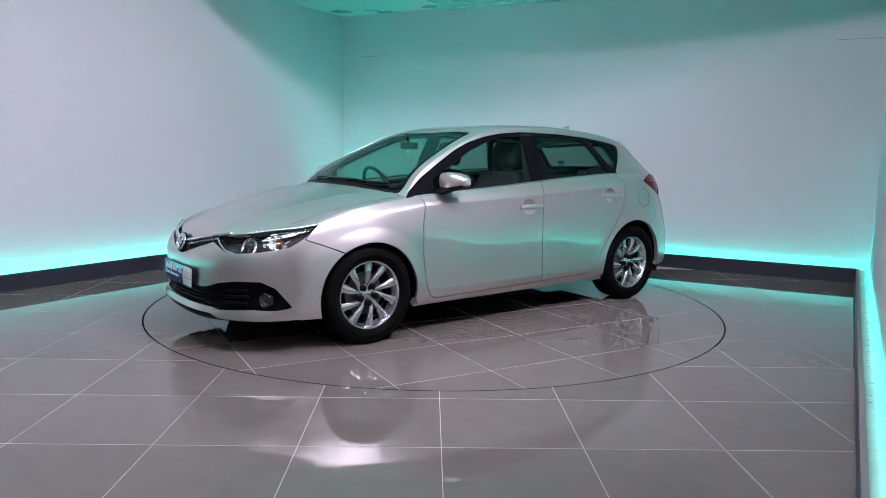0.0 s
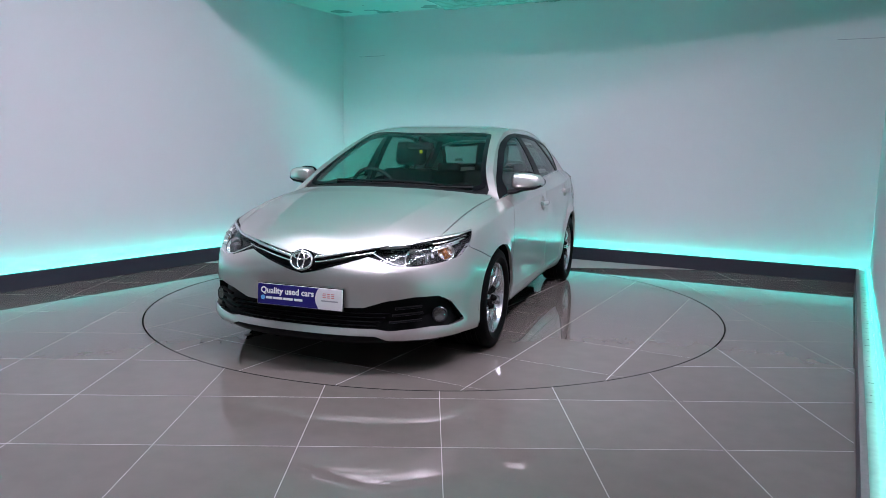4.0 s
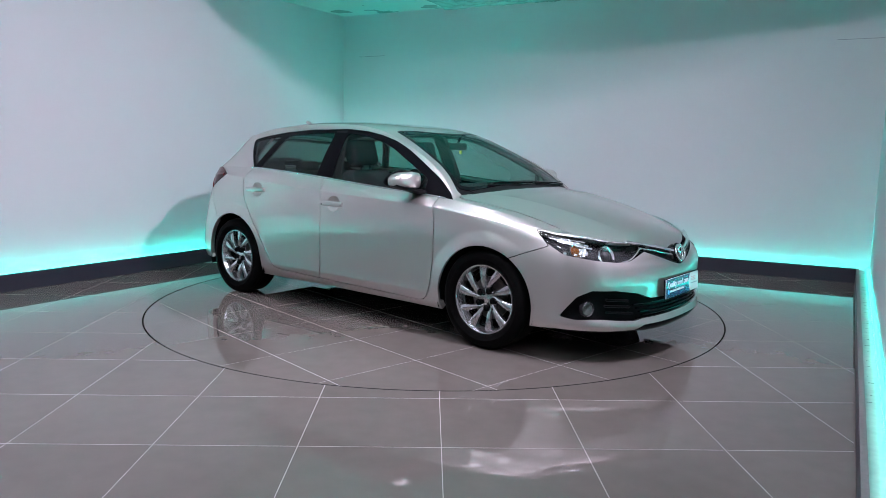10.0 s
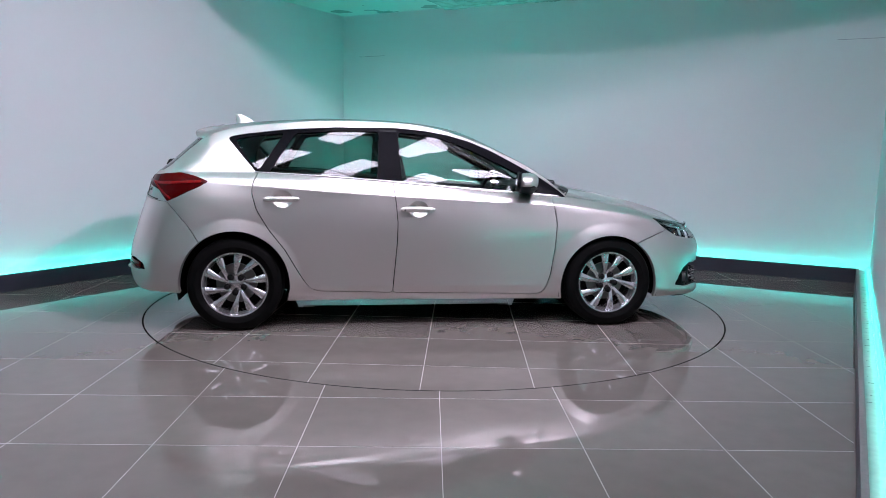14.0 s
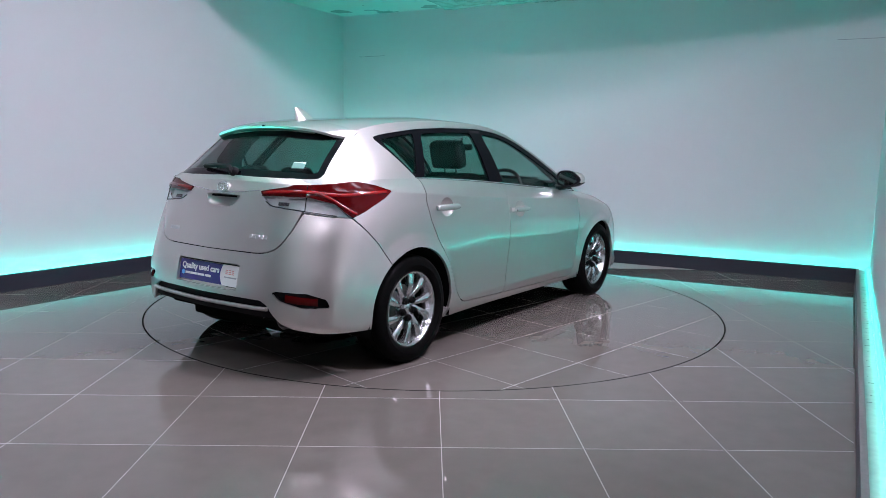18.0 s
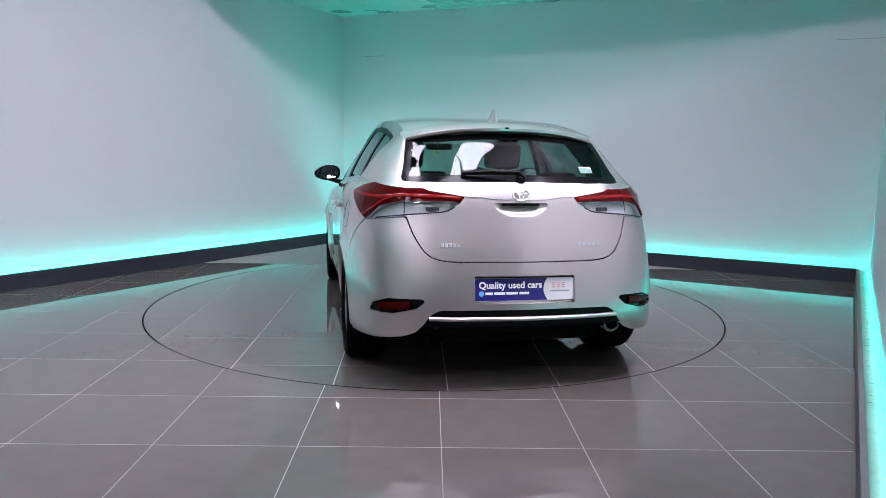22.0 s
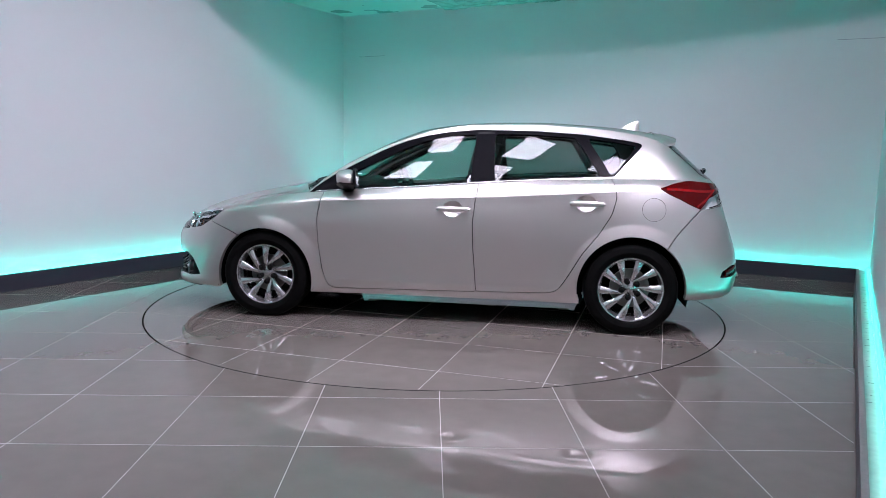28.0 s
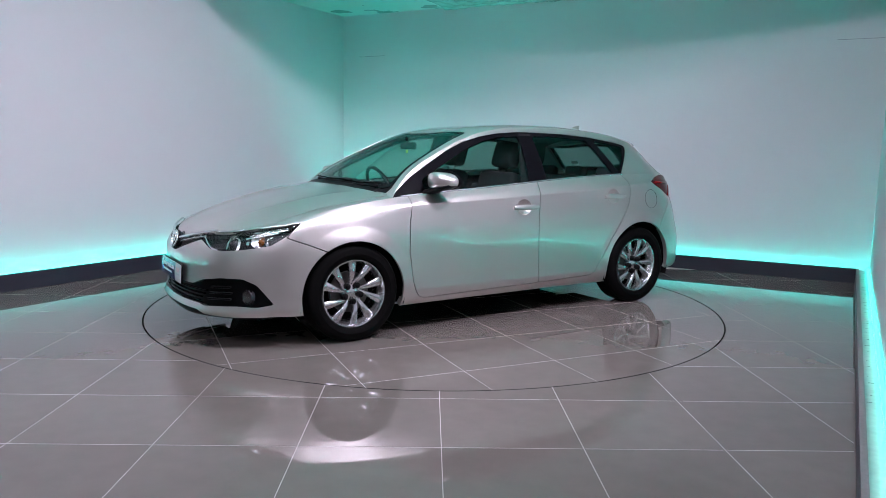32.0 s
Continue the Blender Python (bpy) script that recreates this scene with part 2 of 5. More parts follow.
TOP_MID = [(2.115, .690), (2.05, .742), (1.95, .782), (1.79, .832), (1.54, .896), (1.30, .946), (1.10, .985), (1.0, 1.025), (.80, 1.137), (.55, 1.262), (.30, 1.368), (.12, 1.408),
           (-.10, 1.434), (-.35, 1.449), (-.65, 1.452), (-1.05, 1.432), (-1.40, 1.398), (-1.54, 1.368), (-1.61, 1.322), (-1.70, 1.246), (-1.80, 1.153), (-1.915, 1.043)]
CANT_Z = [(.99, .915), (.92, .985), (.80, 1.080), (.55, 1.212), (.30, 1.315), (.10, 1.375), (-.20, 1.415), (-.60, 1.422), (-1.05, 1.398), (-1.35, 1.355), (-1.48, 1.315), (-1.60, 1.225), (-1.75, 1.095), (-1.85, 1.034)]
CANT_Y = [(.99, .785), (.92, .738), (.80, .685), (.55, .625), (.30, .583), (0, .560), (-.40, .550), (-.90, .544), (-1.35, .545), (-1.48, .558), (-1.60, .580), (-1.75, .606), (-1.85, .575)]


SHOULDER = [(2.24, .60), (1.95, .68), (1.62, .775), (1.2, .835), (.85, .868), (.3, .892), (-.25, .918), (-.75, .948), (-1.2, .982), (-1.6, 1.0), (-1.85, 1.0), (-2.1, .99)]


def shaped(p, zc):
    """Sideways relief of the pressed flank: a sharp shoulder line, flared arches and a lip above the sill."""
    x, z = p[:, 0], p[:, 2]
    run = np.clip((1.72 - x) / .5, 0, 1) * np.clip((x + 1.80) / .35, 0, 1)
    h = .0125 * np.exp(-np.abs(z - zc) / .045) * np.clip((z[-1] - z) / .04, 0, 1)
    h += .006 * np.exp(-np.abs(z - .300) / .028) * np.clip((.90 - np.abs(x)) / .1, 0, 1)
    for wx, wz in ((1.30, .30), (-1.30, .318)):
        r = np.hypot(x - wx, z - wz)
        h += .017 * np.clip((.445 - r) / .085, 0, 1) * np.clip((z - .24) / .12, 0, 1)
    y = np.sign(p[:, 1]) * h * run
    return np.stack([0 * y, y, 0 * y], 1)


def shell_grid(nu=230, nw=58):
    """The lower body from the front middle round to the rear middle: points [station, height]."""
    rows = []
    for (bx, by), (tx, ty, tz), zs, ins in STATIONS:
        d = np.array((tx - bx, ty - by))
        d /= np.linalg.norm(d)
        rows.append([(bx + d[0] * i, by + d[1] * i, z) for z, i in zip(zs, ins)] + [(tx, ty, tz)])
    rows = np.array(rows)
    flip = np.array((1, -1, 1))
    rows = np.concatenate([rows[2:0:-1] * flip, rows, rows[-2:-4:-1] * flip])
    base = rows[:, 4, :2]
    ts = np.concatenate([[0], np.cumsum(np.linalg.norm(np.diff(base, axis=0), axis=1))])
    g = spline(ts, rows, np.linspace(ts[2], ts[-3], nu))
    out = np.empty((nu, nw, 3))
    k = int(nw * .74)
    for i in range(nu):
        s = np.concatenate([[0], np.cumsum(np.linalg.norm(np.diff(g[i], axis=0), axis=1))])
        fine = np.linspace(0, s[-1], 160)
        z = np.maximum.accumulate(spline(s, g[i], fine)[:, 2])
        zc = min(float(curve_x(SHOULDER, np.clip(g[i, 4, :1], -2.1, 2.24))[0]), z[-1] - .03)
        sc = float(np.interp(zc, z, fine))
        out[i] = spline(s, g[i], np.concatenate([np.linspace(0, sc, k, endpoint=False), np.linspace(sc, s[-1], nw - k)]))
        out[i] += shaped(out[i], zc)
    out[[0, -1], :, 1] = 0
    return out


def top_edge():
    t = shell_grid(230, 12)[:, -1]
    return t


def edge_at(xs):
    """Half-width and height of the edge between the top surface and the sides."""
    t = top_edge()
    front = t[t[:, 0] > .985]
    rear = t[(t[:, 0] < -1.845)]
    y = curve_x(CANT_Y[:-1] + [(-1.852, .60)], np.clip(xs, -1.86, .99))
    z = curve_x(CANT_Z, np.clip(xs, -1.85, .99))
    o = np.argsort(front[:, 0])
    y = np.where(xs > .99, np.interp(xs, front[o, 0], front[o, 1]), y)
    z = np.where(xs > .99, np.interp(xs, front[o, 0], front[o, 2]), z)
    o = np.argsort(rear[:, 0])
    y = np.where(xs < -1.85, np.interp(xs, rear[o, 0], rear[o, 1]), y)
    z = np.where(xs < -1.85, np.interp(xs, rear[o, 0], rear[o, 2]), z)
    return y, z


def top_grid(nx=260, nq=34):
    """Bonnet, windscreen, roof and rear window as one sheet: points [along, across], middle to edge."""
    xs = np.concatenate([2.1145 - .115 * np.linspace(0, 1, 14) ** 2, np.linspace(1.99, -1.84, nx - 24), np.linspace(-1.85, -1.9145, 10)])
    zc = curve_x(TOP_MID, xs)
    ye, ze = edge_at(xs)
    q = np.linspace(0, 1, nq) ** .85
    power = np.interp(xs, [-1.9, -1.6, -1.3, .1, .5, 1.0, 1.3, 2.1], [2.2, 2.8, 4.2, 4.2, 2.8, 2.4, 2.6, 2.2])
    z = zc[:, None] - (zc - ze)[:, None] * q[None] ** power[:, None]
    # two soft ridges along the bonnet
    yc = np.interp(xs, [1.1, 1.95], [.53, .36])[:, None]
    z = z + .007 * np.exp(-np.abs(ye[:, None] * q[None] - yc) / .07) * (np.clip((xs - 1.12) / .15, 0, 1) * np.clip((2.02 - xs) / .2, 0, 1))[:, None]
    return np.stack([np.repeat(xs[:, None], nq, 1), ye[:, None] * q[None], z], -1)


def side_grid(nx=200, nw=26):
    """Side windows and pillars between the waistline and the roof rail."""
    xs = np.linspace(.985, -1.84, nx)
    t = top_edge()
    t = t[(t[:, 0] < 1.1) & (t[:, 0] > -1.9)]
    o = np.argsort(t[:, 0])
    yb, zb = np.interp(xs, t[o, 0], t[o, 1]), np.interp(xs, t[o, 0], t[o, 2])
    ye, ze = edge_at(xs)
    w = np.linspace(0, 1, nw)
    bow = .018 * np.sin(np.pi * w)[None] * np.clip((ze - zb) / .3, 0, 1)[:, None]
    y = yb[:, None] + (ye - yb)[:, None] * w[None] + bow
    z = zb[:, None] + (ze - zb)[:, None] * w[None]
    return np.stack([np.repeat(xs[:, None], nw, 1), y, z], -1)


def tris(g, flip=False):
    n, m = g.shape[:2]
    i = np.arange(n * m).reshape(n, m)
    a, b, c, d = i[:-1, :-1].ravel(), i[1:, :-1].ravel(), i[1:, 1:].ravel(), i[:-1, 1:].ravel()
    f = np.concatenate([np.stack([a, b, c], 1), np.stack([a, c, d], 1)])
    return g.reshape(-1, 3).copy(), f[:, ::-1] if flip else f


def rounded(pts, r=.03, seg=4):
    """A closed outline with its corners rounded off over r at most."""
    p, out = np.array(pts, float), []
    for a, b, c in zip(np.roll(p, 1, 0), p, np.roll(p, -1, 0)):
        u, w = a - b, c - b
        lu, lw = np.linalg.norm(u), np.linalg.norm(w)
        k, q = min(r, lu * .45) / lu, min(r, lw * .45) / lw
        for t in np.linspace(0, 1, seg + 1):
            out.append((1 - t) ** 2 * (b + u * k) + 2 * t * (1 - t) * b + t * t * (b + w * q))
    return np.array(out)


def inside(q, poly):
    """Signed distance of the points q to a closed outline, below zero inside."""
    d, sign = np.full(len(q), 1e9), np.ones(len(q))
    for a, b in zip(poly, np.roll(poly, -1, 0)):
        e, w = b - a, q - a
        t = np.clip((w @ e) / max(e @ e, 1e-12), 0, 1)
        d = np.minimum(d, ((w - t[:, None] * e) ** 2).sum(1))
        c1, c2, c3 = q[:, 1] >= a[1], q[:, 1] < b[1], e[0] * w[:, 1] > e[1] * w[:, 0]
        sign = np.where((c1 & c2 & c3) | (~c1 & ~c2 & ~c3), -sign, sign)
    return sign * np.sqrt(d)


class Sheet:
    """A triangle sheet that is cut along lines into labelled panels."""
    def __init__(self, v, f, label):
        self.v, self.f, self.label = v, f, np.array([label] * len(f), dtype=object)

    def cut(self, dist, old, label):
        """Where dist(v) < 0, faces labelled old (one or several) become label."""
        old = (old,) if isinstance(old, str) else old
        d = dist(self.v)
        d = np.where(np.abs(d) < 2e-4, 2e-4, d)
        mine = np.isin(self.label.astype(str), old)
        neg = (d[self.f] < 0)
        n = neg.sum(1)
        whole = mine & (n == 3)
        mixed = np.where(mine & (n > 0) & (n < 3))[0]
        self.label[whole] = label
        cache, newv, newf, newl = {}, [], [], []
        base = len(self.v)

        def mid(a, b):
            k = (a, b) if a < b else (b, a)
            if k not in cache:
                t = d[k[0]] / (d[k[0]] - d[k[1]])
                cache[k] = base + len(newv)
                newv.append(self.v[k[0]] * (1 - t) + self.v[k[1]] * t)
            return cache[k]
        for i in mixed:
            t = [int(k) for k in self.f[i]]
            one = n[i] == 1
            k = [j for j in range(3) if bool(neg[i, j]) == one][0]
            a, b, c = t[k], t[(k + 1) % 3], t[(k + 2) % 3]
            ab, ac = mid(a, b), mid(a, c)
            la, lb = (label, self.label[i]) if one else (self.label[i], label)
            newf += [(a, ab, ac), (ab, b, c), (ab, c, ac)]
            newl += [la, lb, lb]
        keep = np.ones(len(self.f), bool)
        keep[mixed] = False
        if newv:
            self.v = np.concatenate([self.v, np.array(newv)])
            self.f = np.concatenate([self.f[keep], np.array(newf)])
            ll = np.empty(len(newl), object)
            ll[:] = newl
            self.label = np.concatenate([self.label[keep], ll])

    def take(self, label):
        f = self.f[self.label == label]
        k, inv = np.unique(f, return_inverse=True)
        return self.v[k], inv.reshape(-1, 3)


# ---- the room ----
LEFT_D, BACK_D, RIGHT_D = Vector((.538, .843, 0)), Vector((.8851, -.4654, 0)), Vector((.504, .864, 0))
LEFT_N, BACK_N, RIGHT_N = Vector((-.843, .538, 0)), Vector((.4654, .8851, 0)), Vector((.864, -.504, 0))
K_LB, K_BR = Vector((-1.127, 3.910, 0)), Vector((4.150, 1.135, 0))      # inner corners of the kerb
K_L, K_R = K_LB - LEFT_D * 8.2, K_BR - RIGHT_D * 5.75                     # where the kerbs end
KERB_H, GAP_L, GAP_B, GAP_R = .146, .25, .10, .115
CANOPY, HALL_H = 2.99, 3.46
EDGE = [(-1.6, 2.6), (0, 2.85), (1.5, 3.12), (2.4, 3.35), (3.2, 3.53), (4.1, 3.67), (4.8, 3.57), (5.4, 3.2), (6.3, 2.4)]   # front edge of the low ceiling: along the back kerb, and out from the back wall


def cross(p, d, q, e):
    k = (e.y * (q.x - p.x) - e.x * (q.y - p.y)) / (d.x * e.y - d.y * e.x)
    return p + d * k


def slab(name, pts, z0, z1, mat, parent=None, label="", kind="structure", bevel=0.0):
    bm = prism([(p.x, p.y) for p in pts], z1 - z0, Matrix.Translation((0, 0, z0)), bevel)
    ob = part(name, bm, mat, parent, label, False)
    return tagged(ob, kind=kind) if parent is None else ob


def offset_corner(g1, n1, d1, p1, g2, n2, d2, p2):
    return cross(p1 + n1 * g1, d1, p2 + n2 * g2, d2)


def strip_between(name, g0, g1, z0, z1, mat, side, label="", parent=None, kind="structure"):
    """A bar along one kerb line, from g0 to g1 outside of it, mitred at the corners."""
    gl, gb = side == "left", side == "back"
    out = []
    for g in (g0, g1):
        a = offset_corner(g, LEFT_N, LEFT_D, K_L, g, BACK_N, BACK_D, K_LB)
        b = offset_corner(g, BACK_N, BACK_D, K_LB, g, RIGHT_N, RIGHT_D, K_R)
        out.append((K_L + LEFT_N * g, a) if gl else (a, b) if gb else (b, K_R + RIGHT_N * g))
    (a, b), (c, d) = out
    return slab(name, [a, b, d, c], z0, z1, mat, parent, label, kind)


def wall_line():
    p0 = K_L + LEFT_N * GAP_L - LEFT_D * 1.5
    p1 = offset_corner(GAP_L, LEFT_N, LEFT_D, K_L, GAP_B, BACK_N, BACK_D, K_LB)
    p2 = offset_corner(GAP_B, BACK_N, BACK_D, K_LB, GAP_R, RIGHT_N, RIGHT_D, K_R)
    p3 = K_R + RIGHT_N * GAP_R
    return p0, p1, p2, p3


def room():
    p0, p1, p2, p3 = wall_line()
    t = .15
    for name, a, b, n, e0, e1 in (("wall_left", p0, p1, LEFT_N, 0, .15), ("wall_back", p1, p2, BACK_N, 0, .0), ("wall_right", p2, p3, RIGHT_N, .15, 0)):
        d = (b - a).normalized()
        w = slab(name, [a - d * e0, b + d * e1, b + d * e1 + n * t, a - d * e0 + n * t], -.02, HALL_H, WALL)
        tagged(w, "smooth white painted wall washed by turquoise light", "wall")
    for side, g in (("left", GAP_L), ("back", GAP_B), ("right", GAP_R)):
        k = strip_between("kerb_" + side, 0, .022, -.004, KERB_H - .006, KERB, side)
        tagged(k, "low black kerb board along the foot of the wall", "kerb")
        strip_between("kerb_cap", -.001, .024, KERB_H - .006, KERB_H, KERB_TOP if side == "right" else KERB, side, "worn grey capping" if side == "right" else "", k)
    # fine joints in the boarding of the back wall, near its two ends
    back = bpy.data.objects["wall_back"]
    for a0, a1, z in ((.01, .42, 2.452), (5.62, 6.02, 2.373)):
        q = [K_LB + BACK_N * (GAP_B - g) + BACK_D * a for a, g in ((a0, -.01), (a1, -.01), (a1, .0015), (a0, .0015))]
        slab("wall_joint", q, z - .0012, z + .0012, KERB, back, "fine dark joint")
    # trough and strip light behind each kerb
    for side, g in (("left", GAP_L), ("back", GAP_B), ("right", GAP_R)):
        high = .066 if side == "right" else 0.0
        tr = bar(side, .024, g, -.004, .055 + high, TROUGH, "trough_" + side)
        tagged(tr, "bare board trough behind the kerb", "trough", kind="structure")
        led = bar(side, g - .024, g - .005, .057 + high, .080 + high, LED_DIM if side == "right" else LED, "led_strip")
        if side == "right":
            rnd = random.Random(8)
            for k in range(26):
                p = K_BR - RIGHT_D * (.15 + k * .17 + rnd.uniform(-.05, .05)) + RIGHT_N * rnd.uniform(.032, .055)
                w, l = rnd.uniform(.004, .012), rnd.uniform(.006, .03)
                q = [p, p + RIGHT_N * l, p + RIGHT_N * l - RIGHT_D * w, p - RIGHT_D * w]
                slab("pen_mark", q, .121, .1216, KERB, tr, "dark mark on the board" if k == 0 else "")
            for d in (1.15, 2.35):
                p = K_BR - RIGHT_D * d + RIGHT_N * .026
                slab("tape_strip", [p, p + RIGHT_N * .062, p + RIGHT_N * .062 - RIGHT_D * .12, p - RIGHT_D * .12], .121, .1214, GROUT, tr, "pale tape across the board")
        tagged(led, "glowing turquoise strip light hidden behind the kerb", "strip light", "strip lights")
    # crumpled foil lining that hangs along the back edge of the low ceiling
    g, rnd = [], random.Random(5)
    for i in range(150):
        row = []
        for j in range(34):
            a, b = 1.35 + i * .032, .02 + j * .030
            p = K_LB + BACK_D * a + BACK_N * (GAP_B - b)
            z = 2.965 + .030 * noise.noise((a * 3.1, b * 5, 0)) + .016 * noise.noise((a * 11, b * 13, 3)) + .010 * abs(noise.noise((a * 27, b * 21, 7))) - .012 * a * .35
            row.append((p.x, p.y, z))
        g.append(row)
    v, f = tris(np.array(g))
    foil = new("ceiling_lining", mesh_of("ceiling_lining", v, f, FOIL, True))
    tagged(foil, "crumpled shiny lining hanging under the low ceiling", "lining")
    # unseen hall beyond the bay, closed all round to bounce light onto the car
    u, m = Vector((.92, -.39, 0)).normalized(), Vector((-.39, -.92, 0)).normalized()
    edge = [Vector((0, 0, 0)) - u * 12, Vector((0, 0, 0)) + u * 12]
    along = np.linspace(EDGE[0][0], EDGE[-1][0], 40)
    out = spline([p for p, _ in EDGE], [[q] for _, q in EDGE], along)[:, 0]
    lip = [K_LB + BACK_D * a + BACK_N * (GAP_B - d) for a, d in zip(along, out)]
    inner = [p + BACK_N * .08 for p in lip]
    rear = [K_LB + BACK_D * along[-1] + BACK_N * .6, K_LB + BACK_D * along[0] + BACK_N * .6]
    cl = slab("ceiling_bay", lip + rear, CANOPY, CANOPY + .12, CEIL)
    tagged(cl, "low pale ceiling over the bay, lit turquoise", "ceiling")
    fa = slab("fascia_bay", lip + inner[::-1], CANOPY + .12, HALL_H, WALL)
    tagged(fa, "white curved fascia over the edge of the low ceiling", "fascia")
    top = slab("ceiling_hall", [edge[0] - m * 8, edge[1] - m * 8, edge[1] + m * 9.2, edge[0] + m * 9.2], HALL_H, HALL_H + .1, HALL_TOP)
    tagged(top, "plain white hall ceiling", "ceiling")
    for i, (a, b, n) in enumerate(((edge[0] + m * 9.2, edge[1] + m * 9.2, m), (edge[0] - m * 8, edge[0] + m * 9.2, -u), (edge[1] - m * 8, edge[1] + m * 9.2, u))):
        w = slab("wall_hall_%d" % (i + 1), [a, b, b + n * .1, a + n * .1], -.02, HALL_H, HALL)
        tagged(w, "plain white unseen hall wall, added to bounce light", "wall")
    # two unseen tall windows in the far side wall, added to throw side light
    ang = math.degrees(math.atan2(m.y, m.x))
    for k in range(2):
        p = u * 11.97 + m * (7.1 + k * 1.25)
        w = tagged(new("window_%d" % (k + 1)), "unseen tall hall window with dark glazing bars, added as side light", "window", "hall windows", "structure")
        part("window_frame", joined(box(-.52, .52, -.03, .03, 1.0, 1.06), box(-.52, .52, -.03, .03, 3.54, 3.6), box(-.52, -.46, -.03, .03, 1.06, 3.54), box(.46, .52, -.03, .03, 1.06, 3.54), box(-.015, .015, -.02, .02, 1.06, 3.54), *(box(-.46, .46, -.018, .018, z, z + .025) for z in (1.65, 2.25, 2.85))), BLACK, w, "", False)
        part("pane", box(-.46, .46, -.008, .008, 1.06, 3.54), WINDOW_FILL, w, "", False)
        w.matrix_basis = pose(p.x, p.y, .05, 0, 0, ang)
    # lamp panels in rows under the hall ceiling, parallel to the side walls
    turn = math.degrees(math.atan2(LEFT_D.y, LEFT_D.x))
    lamp = tagged(new("ceiling_light"), "white rectangular panel light under the hall ceiling", "ceiling light", "ceiling lights")
    part("frame", joined(box(-.46, .46, -.20, -.185, -.04, 0), box(-.46, .46, .185, .20, -.04, 0), box(-.46, -.445, -.185, .185, -.04, 0), box(.445, .46, -.185, .185, -.04, 0), *(box(x - .009, x + .009, -.185, .185, -.04, -.012) for x in (-.149, .149)), box(-.445, .445, -.185, .185, -.012, 0)), BLACK, lamp, "", False)
    for k in range(3):
        part("diffuser", box(-.444 + .298 * k, -.159 + .298 * k, -.183, .183, -.034, -.02), LAMP, lamp, "", False)
    # the last three, from y -4.85, are unseen extras that brighten camera-facing bodywork
    at = [Vector((-.32, -2.8, 0)) + BACK_D * 1.06 * k for k in range(-2, 2)] + [Vector((.42, -1.72, 0)) + BACK_D * 1.06 * k for k in range(-1, 2)] + [Vector((-1.6, -4.85, 0)) + BACK_D * 1.06 * k for k in range(-1, 2)]
    for k, p in enumerate(at):
        place = pose(p.x, p.y, HALL_H - .004, 0, 0, turn)
        if k == 0:
            lamp.matrix_basis = place
        else:
            copy_thing(lamp, place)
    # small spotlights between them, turned to the car
    for x, y, aim, hood, lens in ((1.53, -2.64, (-1.8, 1.0, .9), -.055, .08), (.74, -3.42, (3.0, 2.2, 1.2), -.124, .0465)):
        spot = tagged(new("spotlight"), "small black hooded spotlight under the hall ceiling", "spotlight", "spotlights")
        part("canister", turned([(.0, .15), (.05, .15), (.086, .12), (.090, hood), (.085, hood), (.0815, .012)], 32, "y"), BLACK, spot)
        part("lens", turned([(.0, .010), (.04, .010), (lens, .013)], 32, "y"), SPOT, spot, "bright round lens")
        part("stalk", tube([(0, .06, .0), (0, .09, .16)], .012, 8), BLACK, spot)
        p = Vector((x, y, 3.33))
        to = (Vector(aim) - p).normalized()
        spot.matrix_basis = Matrix.Translation(p) @ (-to).to_track_quat("Y", "Z").to_matrix().to_4x4()


def bar(side, g0, g1, z0, z1, mat, name):
    gs = {"left": (LEFT_N, LEFT_D), "back": (BACK_N, BACK_D), "right": (RIGHT_N, RIGHT_D)}
    n, d = gs[side]
    p0, p1, p2, p3 = wall_line()
    if side == "left":
        a, b = K_L, K_LB + LEFT_D * (GAP_B - .001)
    elif side == "back":
        a, b = K_LB - BACK_D * .0 + BACK_D * .03, K_BR - BACK_D * .03
    else:
        a, b = K_BR + RIGHT_D * (GAP_B - .001), K_R
    ob = part(name, prism([(p.x, p.y) for p in (a + n * g0, b + n * g0, b + n * g1, a + n * g1)], z1 - z0, Matrix.Translation((0, 0, z0))), mat, None, "", False)
    return ob


DISC_R = 2.229


def tile_piece(name, cx, cy, size, deep, turn, keep, parent, mat):
    """One square tile, cut where keep() says, with its edges turned down."""
    h, k = size / 2 - .0016, deep / 2 - .0023
    n = 15
    gx, gy = np.meshgrid(np.linspace(-h, h, n), np.linspace(-k, k, n), indexing="ij")
    c, q = math.cos(turn), math.sin(turn)
    g = np.stack([cx + c * gx - q * gy, cy + q * gx + c * gy, 0 * gx], -1)
    v, f = tris(g)
    d = keep(v)
    if (d > 0).all():
        return None
    if (d > 0).any():
        sh = Sheet(v, f, "out")
        sh.cut(keep, "out", "tile")
        v, f = sh.take("tile")
        if len(f) == 0:
            return None
    else:
        v = np.array([(cx + c * a - q * b, cy + q * a + c * b, 0) for a, b in ((-h, -k), (h, -k), (h, k), (-h, k))])
        f = np.array([(0, 1, 2), (0, 2, 3)])
    v, f = thick(v, f, .006)
    ob = new(name, mesh_of(name, v, f, mat, False))
    ob.parent = parent
    return ob


